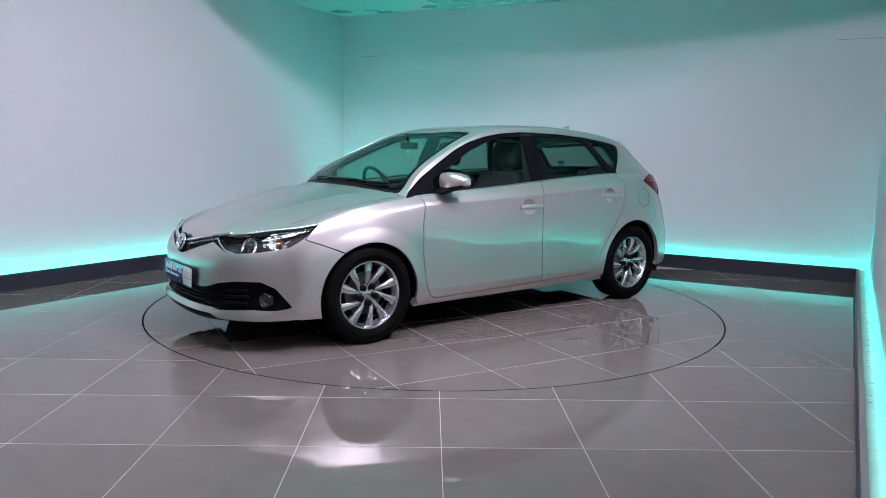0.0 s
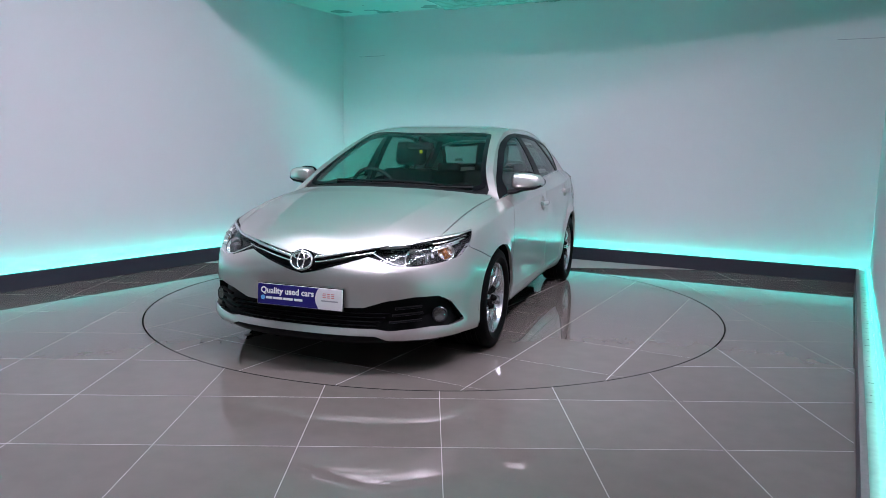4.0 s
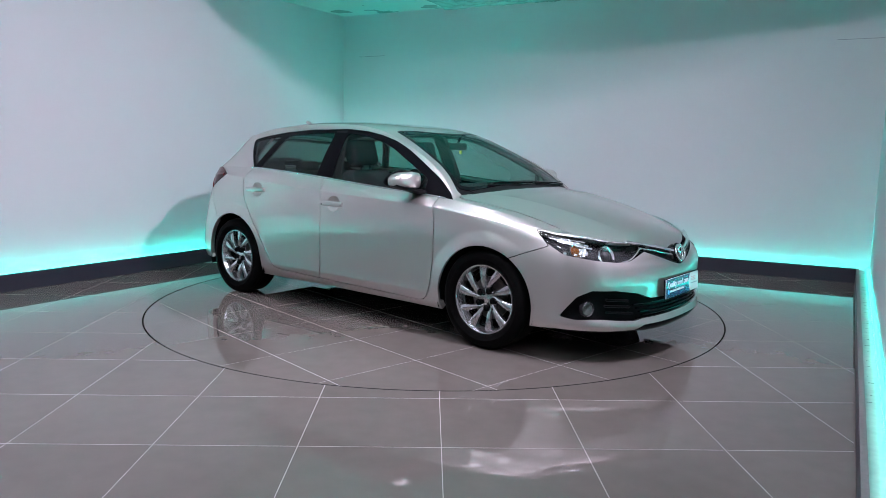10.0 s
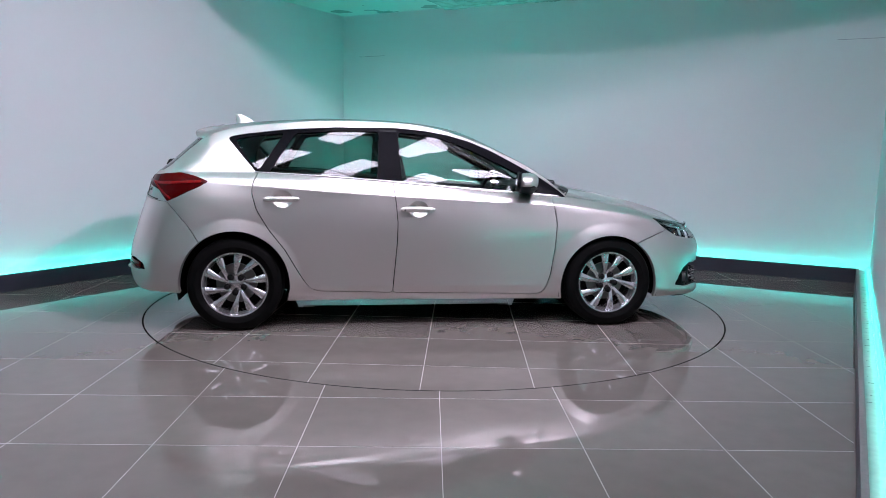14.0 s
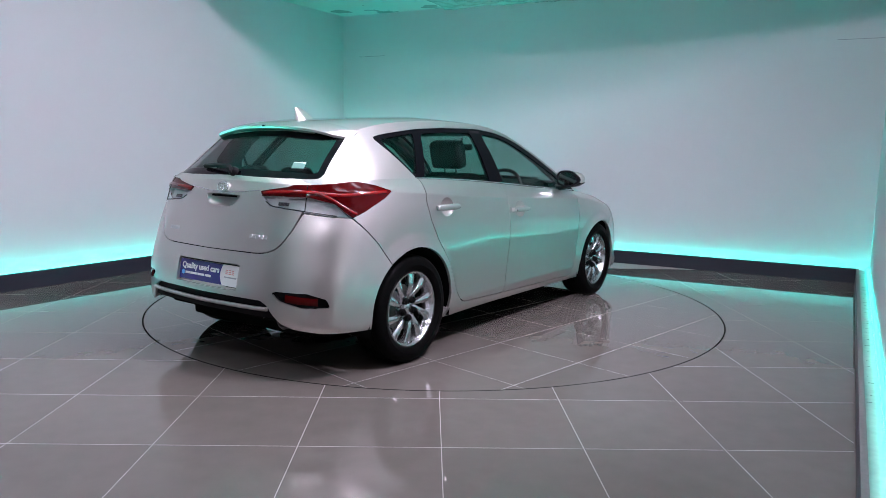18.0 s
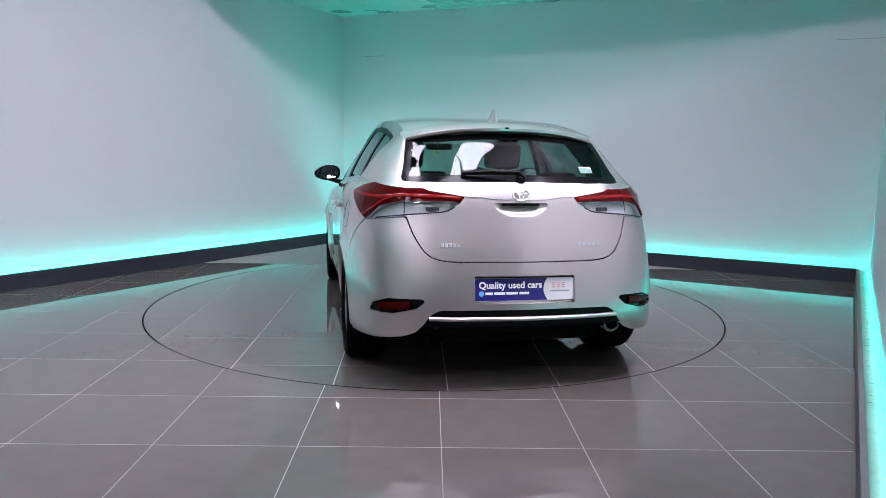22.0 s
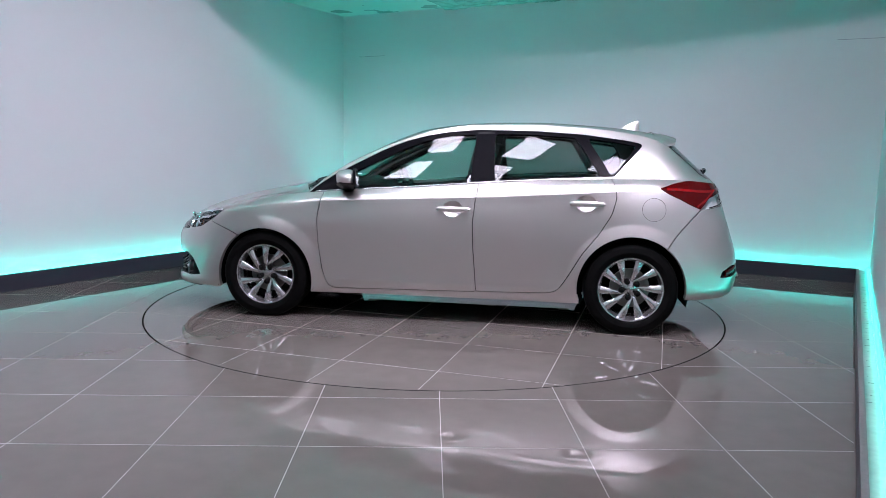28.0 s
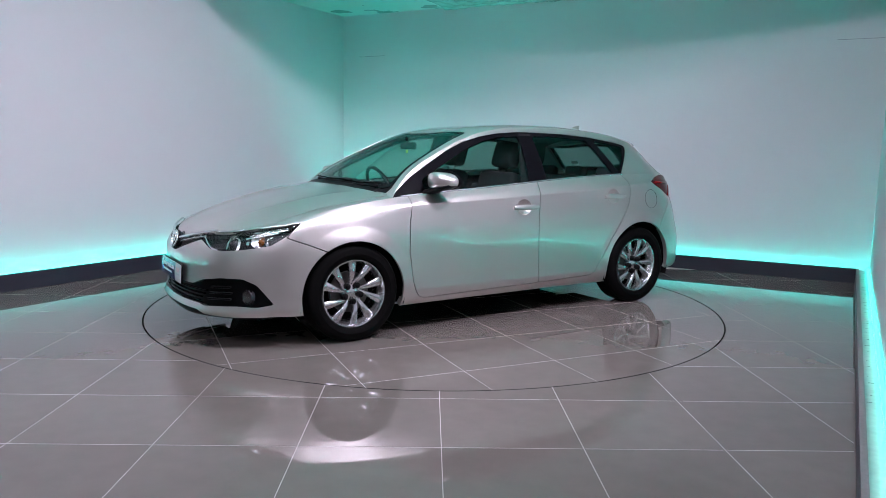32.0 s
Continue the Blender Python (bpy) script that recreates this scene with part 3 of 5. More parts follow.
def floors():
    base = part("floor", prism([(-14, -14), (14, -14), (14, 10), (-14, 10)], .1, Matrix.Translation((0, 0, -.1065))), TILE, None, "", False)
    tagged(base, "polished grey-brown porcelain tiled floor with pale joints", "floor", kind="structure")
    part("grout_bed", prism([(-4.9, -5.1), (.5, -5.1), (K_BR.x, K_BR.y), (K_LB.x, K_LB.y), (-4.9, -2.0)], .002, Matrix.Translation((0, 0, -.0024))), GROUT, base, "pale grout bed", False)
    lines = [(K_L, LEFT_N), (K_LB, BACK_N), (K_BR, RIGHT_N)]

    def keep(v):
        d = DISC_R + .006 - np.hypot(v[:, 0], v[:, 1])
        for p, n in lines:
            d = np.maximum(d, (v[:, 0] - p.x) * n.x + (v[:, 1] - p.y) * n.y + .002)
        return d
    turn = math.radians(.6)
    for i in range(-8, 9):
        for j in range(-6, 8):
            cx, cy = .033 + .3 + .598 * i, -2.937 + .298 + .592 * j
            x, y = cx * math.cos(turn) - cy * math.sin(turn) - .03, cx * math.sin(turn) + cy * math.cos(turn)
            if y < -5.2 or abs(x) > 5:
                continue
            tile_piece("tile", x, y, .598, .592, turn, keep, base, TILE)


def turntable():
    disc = tagged(new("turntable"), "round tiled turntable set flush in the floor", "turntable")
    part("bed", prism([(DISC_R * math.cos(k * math.tau / 180), DISC_R * math.sin(k * math.tau / 180)) for k in range(180)], .002, Matrix.Translation((0, 0, -.0032))), GROUT, disc, "", False)
    ring = bmesh.new()
    pr = [(DISC_R - .0045, .0002), (DISC_R + .0065, .0002)]
    vs = [[ring.verts.new((r * math.cos(k * math.tau / 240), r * math.sin(k * math.tau / 240), z)) for k in range(240)] for r, z in pr]
    for k in range(240):
        ring.faces.new((vs[0][k], vs[1][k], vs[1][(k + 1) % 240], vs[0][(k + 1) % 240]))
    part("gap_seal", ring, LINER, disc, "dark seal round the disc", False)

    def keep(v):
        return np.hypot(v[:, 0], v[:, 1]) - DISC_R + .004
    turn = math.radians(-9)
    for i in range(-4, 4):
        for j in range(-4, 4):
            a, b = .6 * i + .3, .6 * j + .3
            tile_piece("tile", a * math.cos(turn) - b * math.sin(turn), a * math.sin(turn) + b * math.cos(turn), .6, .6, turn, keep, disc, TILE)
    return disc


room()
floors()
TURNTABLE = turntable()


# ---- the car ----
CAR = tagged(new("car"), "clean silver five-door hatchback parked on the turntable", "car")


def side(poly, grow=0.0):
    p = np.array(poly, float)
    return lambda v: inside(v[:, [0, 2]], p) - grow


def wheel_cut(x, z, r):
    return lambda v: np.hypot(v[:, 0] - x, v[:, 2] - z) - r


def round_front(poly, grow=0.0):
    """Outlines round the nose: degrees off the middle as seen from above, and height."""
    p = np.array([(math.radians(a) * .9, z) for a, z in poly])
    return lambda v: np.where(v[:, 0] > 1.25, inside(np.stack([np.arctan2(v[:, 1], np.maximum(v[:, 0] - 1.2, .01)) * .9, v[:, 2]], 1), p) - grow, 1.0)


def round_rear(poly, grow=0.0):
    p = np.array([(math.radians(a) * .9, z) for a, z in poly])
    return lambda v: np.where(v[:, 0] < -1.25, inside(np.stack([np.arctan2(v[:, 1], np.maximum(-v[:, 0] - 1.2, .01)) * .9, v[:, 2]], 1), p) - grow, 1.0)


def plan(poly, grow=0.0):
    p = np.array(poly, float)
    return lambda v: inside(v[:, :2], p) - grow


def panel(name, sheet, label, mat, where, parent=None, depth=.016, note="", move=0.0):
    """Takes a cut-out panel from a sheet: where is mid (both halves in one), left, right or pair."""
    parent = parent or CAR
    v, f = sheet.take(label)
    if move:
        v = v + normals_of(v, f) * move
        v[np.abs(v[:, 1]) < abs(move) * .2, 1] = 0
    vv, ff = thick(v, f, depth)
    if where == "mid":
        vv, ff = both_sides(vv, ff)
        return sheet_part(name, vv, ff, mat, parent, note)
    out = []
    if where in ("left", "pair"):
        out.append(sheet_part(name, vv, ff, mat, parent, note))
    if where in ("right", "pair"):
        out.append(sheet_part(name, *mirrored(vv, ff), mat, parent, note))
    return out


FRONT_ARCH, REAR_ARCH = (1.30, .300, .355), (-1.30, .318, .362)
DOOR_1 = rounded([(.885, 1.10), (.872, .90), (.902, .74), (.895, .56), (.868, .37), (.842, .29), (.815, .248), (.77, .236), (-.245, .252), (-.216, .60), (-.212, .74), (-.226, .88), (-.262, 1.12)], .022)
DOOR_2 = rounded([(-.262, 1.12), (-.226, .88), (-.212, .74), (-.216, .60), (-.245, .252), (-.74, .268), (-.80, .285), (-.835, .325), (-.875, .39), (-.966, .552), (-1.079, .699), (-1.151, .822), (-1.180, .93), (-1.175, .99), (-1.11, 1.15)], .022)
HEADLIGHT = [(61.5, .774), (55, .761), (47, .744), (37.4, .726), (28.6, .708), (22.5, .690), (19.5, .674), (20.3, .656), (24, .638), (29.5, .607), (34.8, .601), (42.4, .614), (48.5, .632), (52, .643), (57, .697)]
SLOT = [(-9, .648), (0, .668), (6, .650), (17, .684), (29, .711), (23, .668), (20.8, .652), (14.4, .612), (6.8, .574), (0, .550), (-9, .58)]
MOUTH = [(-30, .372), (0, .366), (20.6, .380), (27, .418), (35, .440), (43, .441), (47.5, .405), (53.2, .288), (48, .271), (40.6, .274), (27.6, .256), (24.5, .266), (0, .266), (-30, .266)]
CHIN = [(-30, .228), (24, .228), (27.7, .203), (37, .203), (54, .212), (62, .205), (62, .1), (-30, .1)]
NOSE = [(-30, 1.0), (-30, 0), (75, 0), (75.0, .56), (71.6, .598), (65.2, .639), (59, .676), (57, .690), (61, .772), (54.8, .756), (47, .7395), (37.4, .7215), (28.6, .704), (20, 1.0)]
TAIL = [(72.5, 1.003), (66, 1.034), (58.7, 1.054), (52, 1.07), (44, 1.10), (42, 1.062), (34.6, 1.022), (22.1, .994), (23.7, .962), (27.4, .914), (34.7, .905), (40.7, .895), (51, .872), (55.9, .868), (60.9, .903), (64.2, .932), (68.8, .966)]
GATE = [(-30, 1.3), (-30, .668), (2, .668), (22.7, .670), (26, .673), (28.8, .681), (31, .695), (32.9, .717), (34.8, .752), (37.2, .805), (40.4, .896), (42.5, .99), (46, 1.3)]
TAIL_BUMPER = [(-30, .668), (22.7, .670), (26, .673), (28.8, .681), (31, .695), (32.9, .717), (34.8, .752), (37.2, .805), (40.4, .890), (51, .872), (55.9, .866), (60.1, .807), (64.8, .725), (69.8, .612), (80, .40), (80, 0), (-30, 0)]
REFLECTOR = [(48.5, .408), (47.5, .452), (42, .484), (32.5, .488), (31, .478), (33.5, .438), (40.7, .405)]
DIFFUSER = [(-30, .432), (27, .432), (29.5, .41), (31.5, .36), (34, .315), (38, .288), (46, .268), (60, .262), (75, .258), (75, 0), (-30, 0)]
REAR_PLATE = [(-30, .463), (16.8, .463), (17.4, .60), (-30, .60)]

# lower body
shell = Sheet(*tris(shell_grid(380, 104)), "body")
g = .0029
shell.cut(wheel_cut(*FRONT_ARCH), "body", "hole")
shell.cut(wheel_cut(*REAR_ARCH), "body", "hole")
for poly, name in ((DOOR_1, "door_1"), (DOOR_2, "door_2")):
    shell.cut(side(poly, g), "body", "gap")
    shell.cut(side(poly, -g), "gap", name)
for k_, (hx, hz) in enumerate(((-.072, .830), (-.980, .892))):
    shell.cut(side([(hx + .068 * math.cos(a), hz + .058 * math.sin(a)) for a in np.linspace(0, math.tau, 28, endpoint=False)]), "door_%d" % (k_ + 1), "bowl_%d" % (k_ + 1))
shell.cut(lambda v: np.maximum(v[:, 2] - .197, np.abs(v[:, 0]) - 1.03), "body", "hole")
shell.cut(round_front(HEADLIGHT, g), "body", "gap")
shell.cut(round_front(HEADLIGHT, -g * .2), "gap", "headlight")
shell.cut(round_front(NOSE, g), "body", "gap")
shell.cut(round_front(NOSE, -g), "gap", "nose")
shell.cut(round_front(SLOT), ("nose", "gap"), "slot")
shell.cut(round_front(MOUTH), "nose", "mouth")
shell.cut(round_front(CHIN), "nose", "chin")
shell.cut(round_front([(52, .207), (85, .207), (85, 0), (52, 0)]), ("nose", "chin"), "hole")
shell.cut(round_rear(TAIL, g), "body", "gap")
shell.cut(round_rear(TAIL, 0), "gap", "tail")
shell.cut(round_rear(GATE, g), "body", "gap")
shell.cut(round_rear(GATE, -g), "gap", "gate")
shell.cut(lambda v: np.where(v[:, 0] < -1.25, np.maximum((np.abs(v[:, 1] / (.150 - .5 * np.maximum(.962 - v[:, 2], 0))) ** 3 + np.abs((v[:, 2] - .955) / .060) ** 3) ** (1 / 3) - 1, (v[:, 2] - .966) * 15), 1) * .05, "gate", "scoop")
shell.cut(round_rear(TAIL_BUMPER, g), "body", "gap")
shell.cut(round_rear(TAIL_BUMPER, -g), "gap", "bumper")
shell.cut(round_rear(REFLECTOR), "bumper", "reflector")
shell.cut(round_rear(DIFFUSER), "bumper", "diffuser")
shell.cut(round_rear([(-40, .338), (34, .338), (40, .318), (47, .285), (60, .255), (75, .24), (75, 0), (-40, 0)]), "diffuser", "hole")
shell.cut(round_rear(REAR_PLATE), "bumper", "plate_bay")
# what is left of the flank: wing ahead of the door, sill between the wheels, quarter behind
shell.cut(lambda v: .888 - v[:, 0] + np.where(v[:, 2] < .27, 1, 0), "body", "wing")
shell.cut(lambda v: np.maximum(v[:, 2] - .245, np.abs(v[:, 0]) - 1.06), "body", "sill")

WINGS = panel("front_wing", shell, "wing", PAINT, "pair")


def islands(v, f):
    """Splits a sheet into its connected pieces; slivers are left out."""
    lab = np.arange(len(v))
    while True:
        low = lab[f].min(1)
        nxt = lab.copy()
        for k in range(3):
            np.minimum.at(nxt, f[:, k], low)
        if (nxt == lab).all():
            break
        lab = nxt
    out = []
    for k in np.unique(lab[f[:, 0]]):
        ff = f[lab[f[:, 0]] == k]
        if len(ff) > 40:
            used, back = np.unique(ff, return_inverse=True)
            out.append((v[used], back.reshape(-1, 3)))
    return sorted(out, key=lambda p: -len(p[1]))


for k, (v, f) in enumerate(islands(*shell.take("body"))):
    v, f = thick(v, f, .016)
    for vv, ff in ((v, f), mirrored(v, f)):
        sheet_part("rear_quarter" if k == 0 else "body_closing_piece", vv, ff, PAINT, CAR, "")
panel("sill", shell, "sill", PAINT, "pair", depth=.04)
DOORS = {n: panel(n, shell, n, PAINT, "pair", depth=.03) for n in ("door_1", "door_2")}
for a, b in (("door_1", "front_door"), ("door_2", "rear_door")):
    for o in DOORS[a]:
        o.name = b
NOSE_OB = panel("front_bumper", shell, "nose", PAINT, "mid", depth=.03)
panel("chin_spoiler", shell, "chin", BLACK, "mid", note="matt black lower spoiler", move=-.012)
GATE_OB = panel("tailgate", shell, "gate", PAINT, "mid")
REAR_OB = panel("rear_bumper", shell, "bumper", PAINT, "mid", depth=.03)
panel("diffuser", shell, "diffuser", BLACK, "mid", note="black lower rear valance", move=-.012)

# bonnet, screen, roof and rear window
top = Sheet(*tris(top_grid(320, 64), True), "roof")
SCREEN = rounded([(1.03, -.4), (1.03, .30), (1.018, .48), (.99, .60), (.945, .672), (.88, .662), (.76, .618), (.50, .558), (.25, .510), (.205, .49), (.235, .37), (.305, .15), (.315, -.4)], .04)
BONNET = [(2.3, -.4), (2.3, .55), (2.02, .55), (1.90, .635), (1.80, .672), (1.50, .704), (1.20, .727), (1.03, .740), (.995, .735), (1.045, .62), (1.095, .45), (1.125, .20), (1.135, -.4)]
COWL = [(1.135, -.4), (1.125, .20), (1.095, .45), (1.045, .62), (.995, .70), (.95, .70), (.86, .655), (.86, -.4)]
REAR_GLASS = rounded([(-1.60, -.4), (-1.598, .30), (-1.57, .43), (-1.50, .535), (-1.54, .553), (-1.62, .570), (-1.70, .586), (-1.785, .618), (-1.83, .55), (-1.865, .40), (-1.885, .20), (-1.89, -.4)], .05)
top.cut(plan(SCREEN), "roof", "screen")
top.cut(plan(SCREEN, -.032), "screen", "screen_glass")
top.cut(plan(BONNET, g * 1.3), "roof", "gap")
top.cut(plan(BONNET, -g * 1.3), "gap", "bonnet")
top.cut(plan(COWL), ("roof", "gap"), "cowl")
top.cut(plan(REAR_GLASS), "roof", "rear_glass")
top.cut(plan(REAR_GLASS, -.040), "rear_glass", "rear_pane")
top.cut(lambda v: v[:, 0] + 1.80, ("roof",), "gate_top")
top.cut(lambda v: .965 - v[:, 0], "roof", "wing_top")
panel("roof", top, "roof", PAINT, "mid")
for s_, o_ in zip(WINGS, panel("wing_top", top, "wing_top", PAINT, "pair", depth=.012)):
    o_.parent = s_
panel("bonnet", top, "bonnet", PAINT, "mid", depth=.02)
WS = panel("windscreen", top, "screen_glass", GLASS, "mid", depth=.004, note="green tinted laminated windscreen", move=-.004)
panel("screen_border", top, "screen", GLOSS_BLACK, "mid", parent=WS, depth=.004, note="black printed border", move=-.003)
panel("wiper_cowl", top, "cowl", BLACK, "mid", note="matt black cowl under the screen", move=-.01)
RW = panel("rear_window", top, "rear_pane", DARK_GLASS, "mid", depth=.004, note="dark tinted rear window", move=-.004)
panel("window_border", top, "rear_glass", GLOSS_BLACK, "mid", parent=RW, depth=.004, note="black printed border", move=-.003)
panel("gate_top", top, "gate_top", PAINT, "mid", parent=GATE_OB)

# side windows
flank = Sheet(*tris(side_grid(230, 34)), "pillar")
DLO = rounded([(1.02, .88), (.99, .925), (.828, 1.040), (.657, 1.133), (.466, 1.232), (.31, 1.296), (.156, 1.338), (0, 1.366), (-.22, 1.384), (-.64, 1.379), (-.95, 1.360), (-1.235, 1.325), (-1.345, 1.305), (-1.362, 1.288), (-1.25, 1.165), (-1.165, 1.072), (-1.14, 1.0), (0, .90)], .03)
G1 = rounded([(.72, .90), (.735, 1.035), (.52, 1.142), (.31, 1.244), (.143, 1.305), (0, 1.337), (-.20, 1.352), (-.205, 1.30), (-.178, .98), (0, .93)], .03)
G2 = rounded([(-.335, 1.356), (-.62, 1.354), (-.90, 1.336), (-.925, 1.31), (-1.085, 1.05), (-1.0, .98), (-.36, .98), (-.35, 1.06)], .03)
G3 = rounded([(-.985, 1.332), (-1.06, 1.326), (-1.225, 1.303), (-1.315, 1.286), (-1.24, 1.18), (-1.165, 1.095), (-1.14, 1.085)], .02)
flank.cut(side(DLO), "pillar", "frame")
flank.cut(side(G1), "frame", "glass_1")
flank.cut(side(G2), "frame", "glass_2")
flank.cut(side(G3), "frame", "glass_3")
flank.cut(lambda v: -.235 - v[:, 0], "frame", "frame_1")
flank.cut(lambda v: -(v[:, 0] + .94 + (1.36 - v[:, 2]) * .62), "frame", "frame_2")
panel("pillar", flank, "pillar", PAINT, "pair", depth=.03)
for lab, nm in (("frame_1", "front"), ("frame_2", "rear"), ("frame", "quarter")):
    panel(nm + "_window_frame", flank, lab, SATIN_BLACK, "pair", depth=.02, note="satin black window surround", move=-.004)
for lab, nm, mt in (("glass_1", "front_side_window", GLASS), ("glass_2", "rear_side_window", DARK_GLASS), ("glass_3", "quarter_window", DARK_GLASS)):
    panel(nm, flank, lab, mt, "pair", depth=.004, move=-.008)
for o in list(CAR.children):
    if o.name.startswith("rear_window") or "side_window" in o.name or o.name.startswith(("windscreen", "quarter_window")):
        o.visible_shadow = "frame" in o.name


def wheel(x, y, lead):
    """Tyre on a ten-spoke alloy wheel; the outer face looks along +y."""
    r, w = .314, .102
    rim = turned([(.150, -.09), (.196, -.085), (.200, -.06), (.190, -.02), (.188, .02), (.196, .055), (.205, .066), (.214, .078), (.2200, .088), (.2190, .094), (.2110, .093), (.204, .080), (.199, .062), (.193, .050)], 64)
    ob = part("wheel", rim, ALLOY, CAR, "ten-spoke silver alloy wheel")
    prof = [(.205, -.095), (.222, -.105), (.255, -.113), (.285, -.112), (.302, -.104), (.312, -.088)]
    tread = []
    for k in range(5):
        c = -.066 + .033 * k
        tread += [(r, c - .0145), (r + .0015, c), (r, c + .0145)]
        if k < 4:
            tread += [(r - .006, c + .0150), (r - .006, c + .0180)]
    prof += tread + [(.312, .088), (.302, .103), (.285, .1115), (.262, .1125), (.258, .1140), (.252, .1118), (.232, .104), (.2225, .095), (.2195, .085), (.205, .08)]
    part("tyre", turned(prof, 72), RUBBER, ob, "black road tyre")
    part("brake_disc", turned([(.03, .015), (.135, .015), (.135, -.005), (.03, -.005)], 40), STEEL, ob)
    # near-black disc added for the shade deep behind the spokes
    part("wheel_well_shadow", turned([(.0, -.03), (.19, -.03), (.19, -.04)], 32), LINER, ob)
    for i in range(5):
        for swirl, a0, w0, w1 in ((10, 76, .0120, .0290), (32, 89, .0115, .0265)):
            bm = bmesh.new()
            rows = []
            n = 8
            for k in range(n + 1):
                s = k / n
                b0, b1 = math.radians(a0 + 72 * i + lead), math.radians(a0 + 72 * i + lead + swirl)
                ex, ez = .052 * math.cos(b0) * (1 - s) + .202 * math.cos(b1) * s, .052 * math.sin(b0) * (1 - s) + .202 * math.sin(b1) * s
                rad, ang = math.hypot(ex, ez), math.atan2(ez, ex)
                half = w0 + (w1 - w0) * s ** 1.35
                out = .070 - .018 * (1 - s) ** 2 + .010 * math.sin(math.pi * s) + (.004 if s > .95 else 0)
                c = Vector((rad * math.cos(ang), 0, rad * math.sin(ang)))
                sx, sz = .202 * math.cos(b1) - .052 * math.cos(b0), .202 * math.sin(b1) - .052 * math.sin(b0)
                tdir = Vector((-sz, 0, sx)).normalized()
                rows.append([bm.verts.new(c + tdir * u * half + Vector((0, out + h, 0))) for u, h in ((-1, -.03), (-1, -.004), (-.72, .002), (0, .0045), (.72, .002), (1, -.004), (1, -.03))])
            for p, q in zip(rows, rows[1:]):
                for k in range(6):
                    bm.faces.new((p[k], p[k + 1], q[k + 1], q[k]))
            bm.faces.new(rows[0]), bm.faces.new(rows[-1][::-1])
            bmesh.ops.recalc_face_normals(bm, faces=bm.faces[:])
            part("spoke", bm, ALLOY, ob)
    part("hub", turned([(.0, .060), (.026, .0605), (.030, .058), (.034, .057), (.064, .055), (.071, .046), (.071, .0)], 40), ALLOY, ob)
    part("centre_cap", turned([(.0, .064), (.018, .0638), (.024, .062), (.026, .058)], 32), ALLOY, ob, "polished centre cap")
    for i in range(5):
        a = math.radians(72 * i + lead + 118)
        m = Matrix.Translation((.056 * math.cos(a), 0, .056 * math.sin(a)))
        b = turned([(.0, .088), (.007, .088), (.0115, .085), (.0130, .076), (.0195, .0755), (.0205, .04)], 14)
        b.transform(m)
        part("wheel_nut", b, LINER, ob)
    ob.matrix_basis = pose(x, y, .314, 0, 0, 0 if y > 0 else 180)
    return ob


for wx, wy, lead in ((1.30, .765, 4), (-1.30, .765, 20), (1.30, -.765, -3), (-1.30, -.765, 10)):
    wheel(wx, wy, lead)

# wheel wells, floor pan and the dark inside of the lower body
g0 = shell_grid(120, 24)
v, f = tris(g0)
v = v - normals_of(v, f) * .055
inner = Sheet(v, f, "in")
inner.cut(wheel_cut(1.30, .30, .385), "in", "hole")
inner.cut(wheel_cut(-1.30, .31, .39), "in", "hole")
v, f = inner.take("in")
v[:, 1] = np.maximum(v[:, 1], 0)
v2, f2 = both_sides(v, f)
sheet_part("inner_shell", v2, f2, LINER, CAR, "dark inner structure")
for k, b in enumerate((box(-1.0, 1.0, -.55, .55, .150, .20, .02), box(1.0, 1.75, -.50, .50, .155, .22, .02), box(-1.45, -1.15, -.6, .6, .18, .24, .02), box(-1.85, 1.95, -.44, .44, .20, .26, .02), box(-.86, .86, -.79, .79, .19, .26, .02), box(-1.90, -1.72, -.60, .60, .26, .40, .03), box(1.70, 2.05, -.55, .55, .20, .55, .03), box(.95, 1.10, -.79, .79, .26, .90, .01), box(-1.84, -1.70, -.52, .52, .40, .85, .02), box(1.1, 2.0, -.5, .5, .55, .62, .02))):
    part("floor_pan" if k == 0 else "underbody_panel", b, LINER, CAR, "dark underbody" if k == 0 else "")
for wx, rr in ((1.30, .372), (-1.30, .378)):
    for s in (1, -1):
        prof = [(rr, .862), (rr, .52), (.0, .52)]
        bm = bmesh.new()
        n = 32
        rings = [[bm.verts.new((wx + r * math.cos(math.pi * (1.16 * k / n - .08)), s * a, .305 + r * math.sin(math.pi * (1.16 * k / n - .08)))) for k in range(n + 1)] for r, a in prof]
        for p, q in zip(rings, rings[1:]):
            for k in range(n):
                bm.faces.new((p[k], p[k + 1], q[k + 1], q[k]))
        part("wheel_arch_liner", bm, LINER, CAR, "dark arch liner")


# ---- what moves ----
OFFSET = Vector((-.1647, -.0407, 0))
RATE, START = 11.7215, -157.007


def heading(t):
    """Degrees that the turntable has turned: it starts after half a second and slows at the end."""
    first = [(0, -142.87), (.5, -142.85), (.75, -142.35), (1, -141.19), (1.5, -138.0), (2, -133.55), (2.5, -127.9)]
    last = [(30.5, START + RATE * 30.5), (31, 206.15), (31.5, 210.15), (32, 212.5)]
    if t <= 2.5:
        return float(np.interp(t, *zip(*first)))
    if t >= 30.5:
        return float(np.interp(t, *zip(*last)))
    return START + RATE * t


def motions():
    ts = [0, .5, .75] + [1 + .5 * k for k in range(63)]
    rows, rows2 = [], []
    for t in ts:
        a = heading(t)
        turn = pose(0, 0, 0, 0, 0, a)
        at = turn @ OFFSET
        rows.append((t, pose(at.x, at.y, 0, 0, 0, a)))
        rows2.append((t, turn))
    walk(CAR, rows)
    walk(TURNTABLE, rows2)


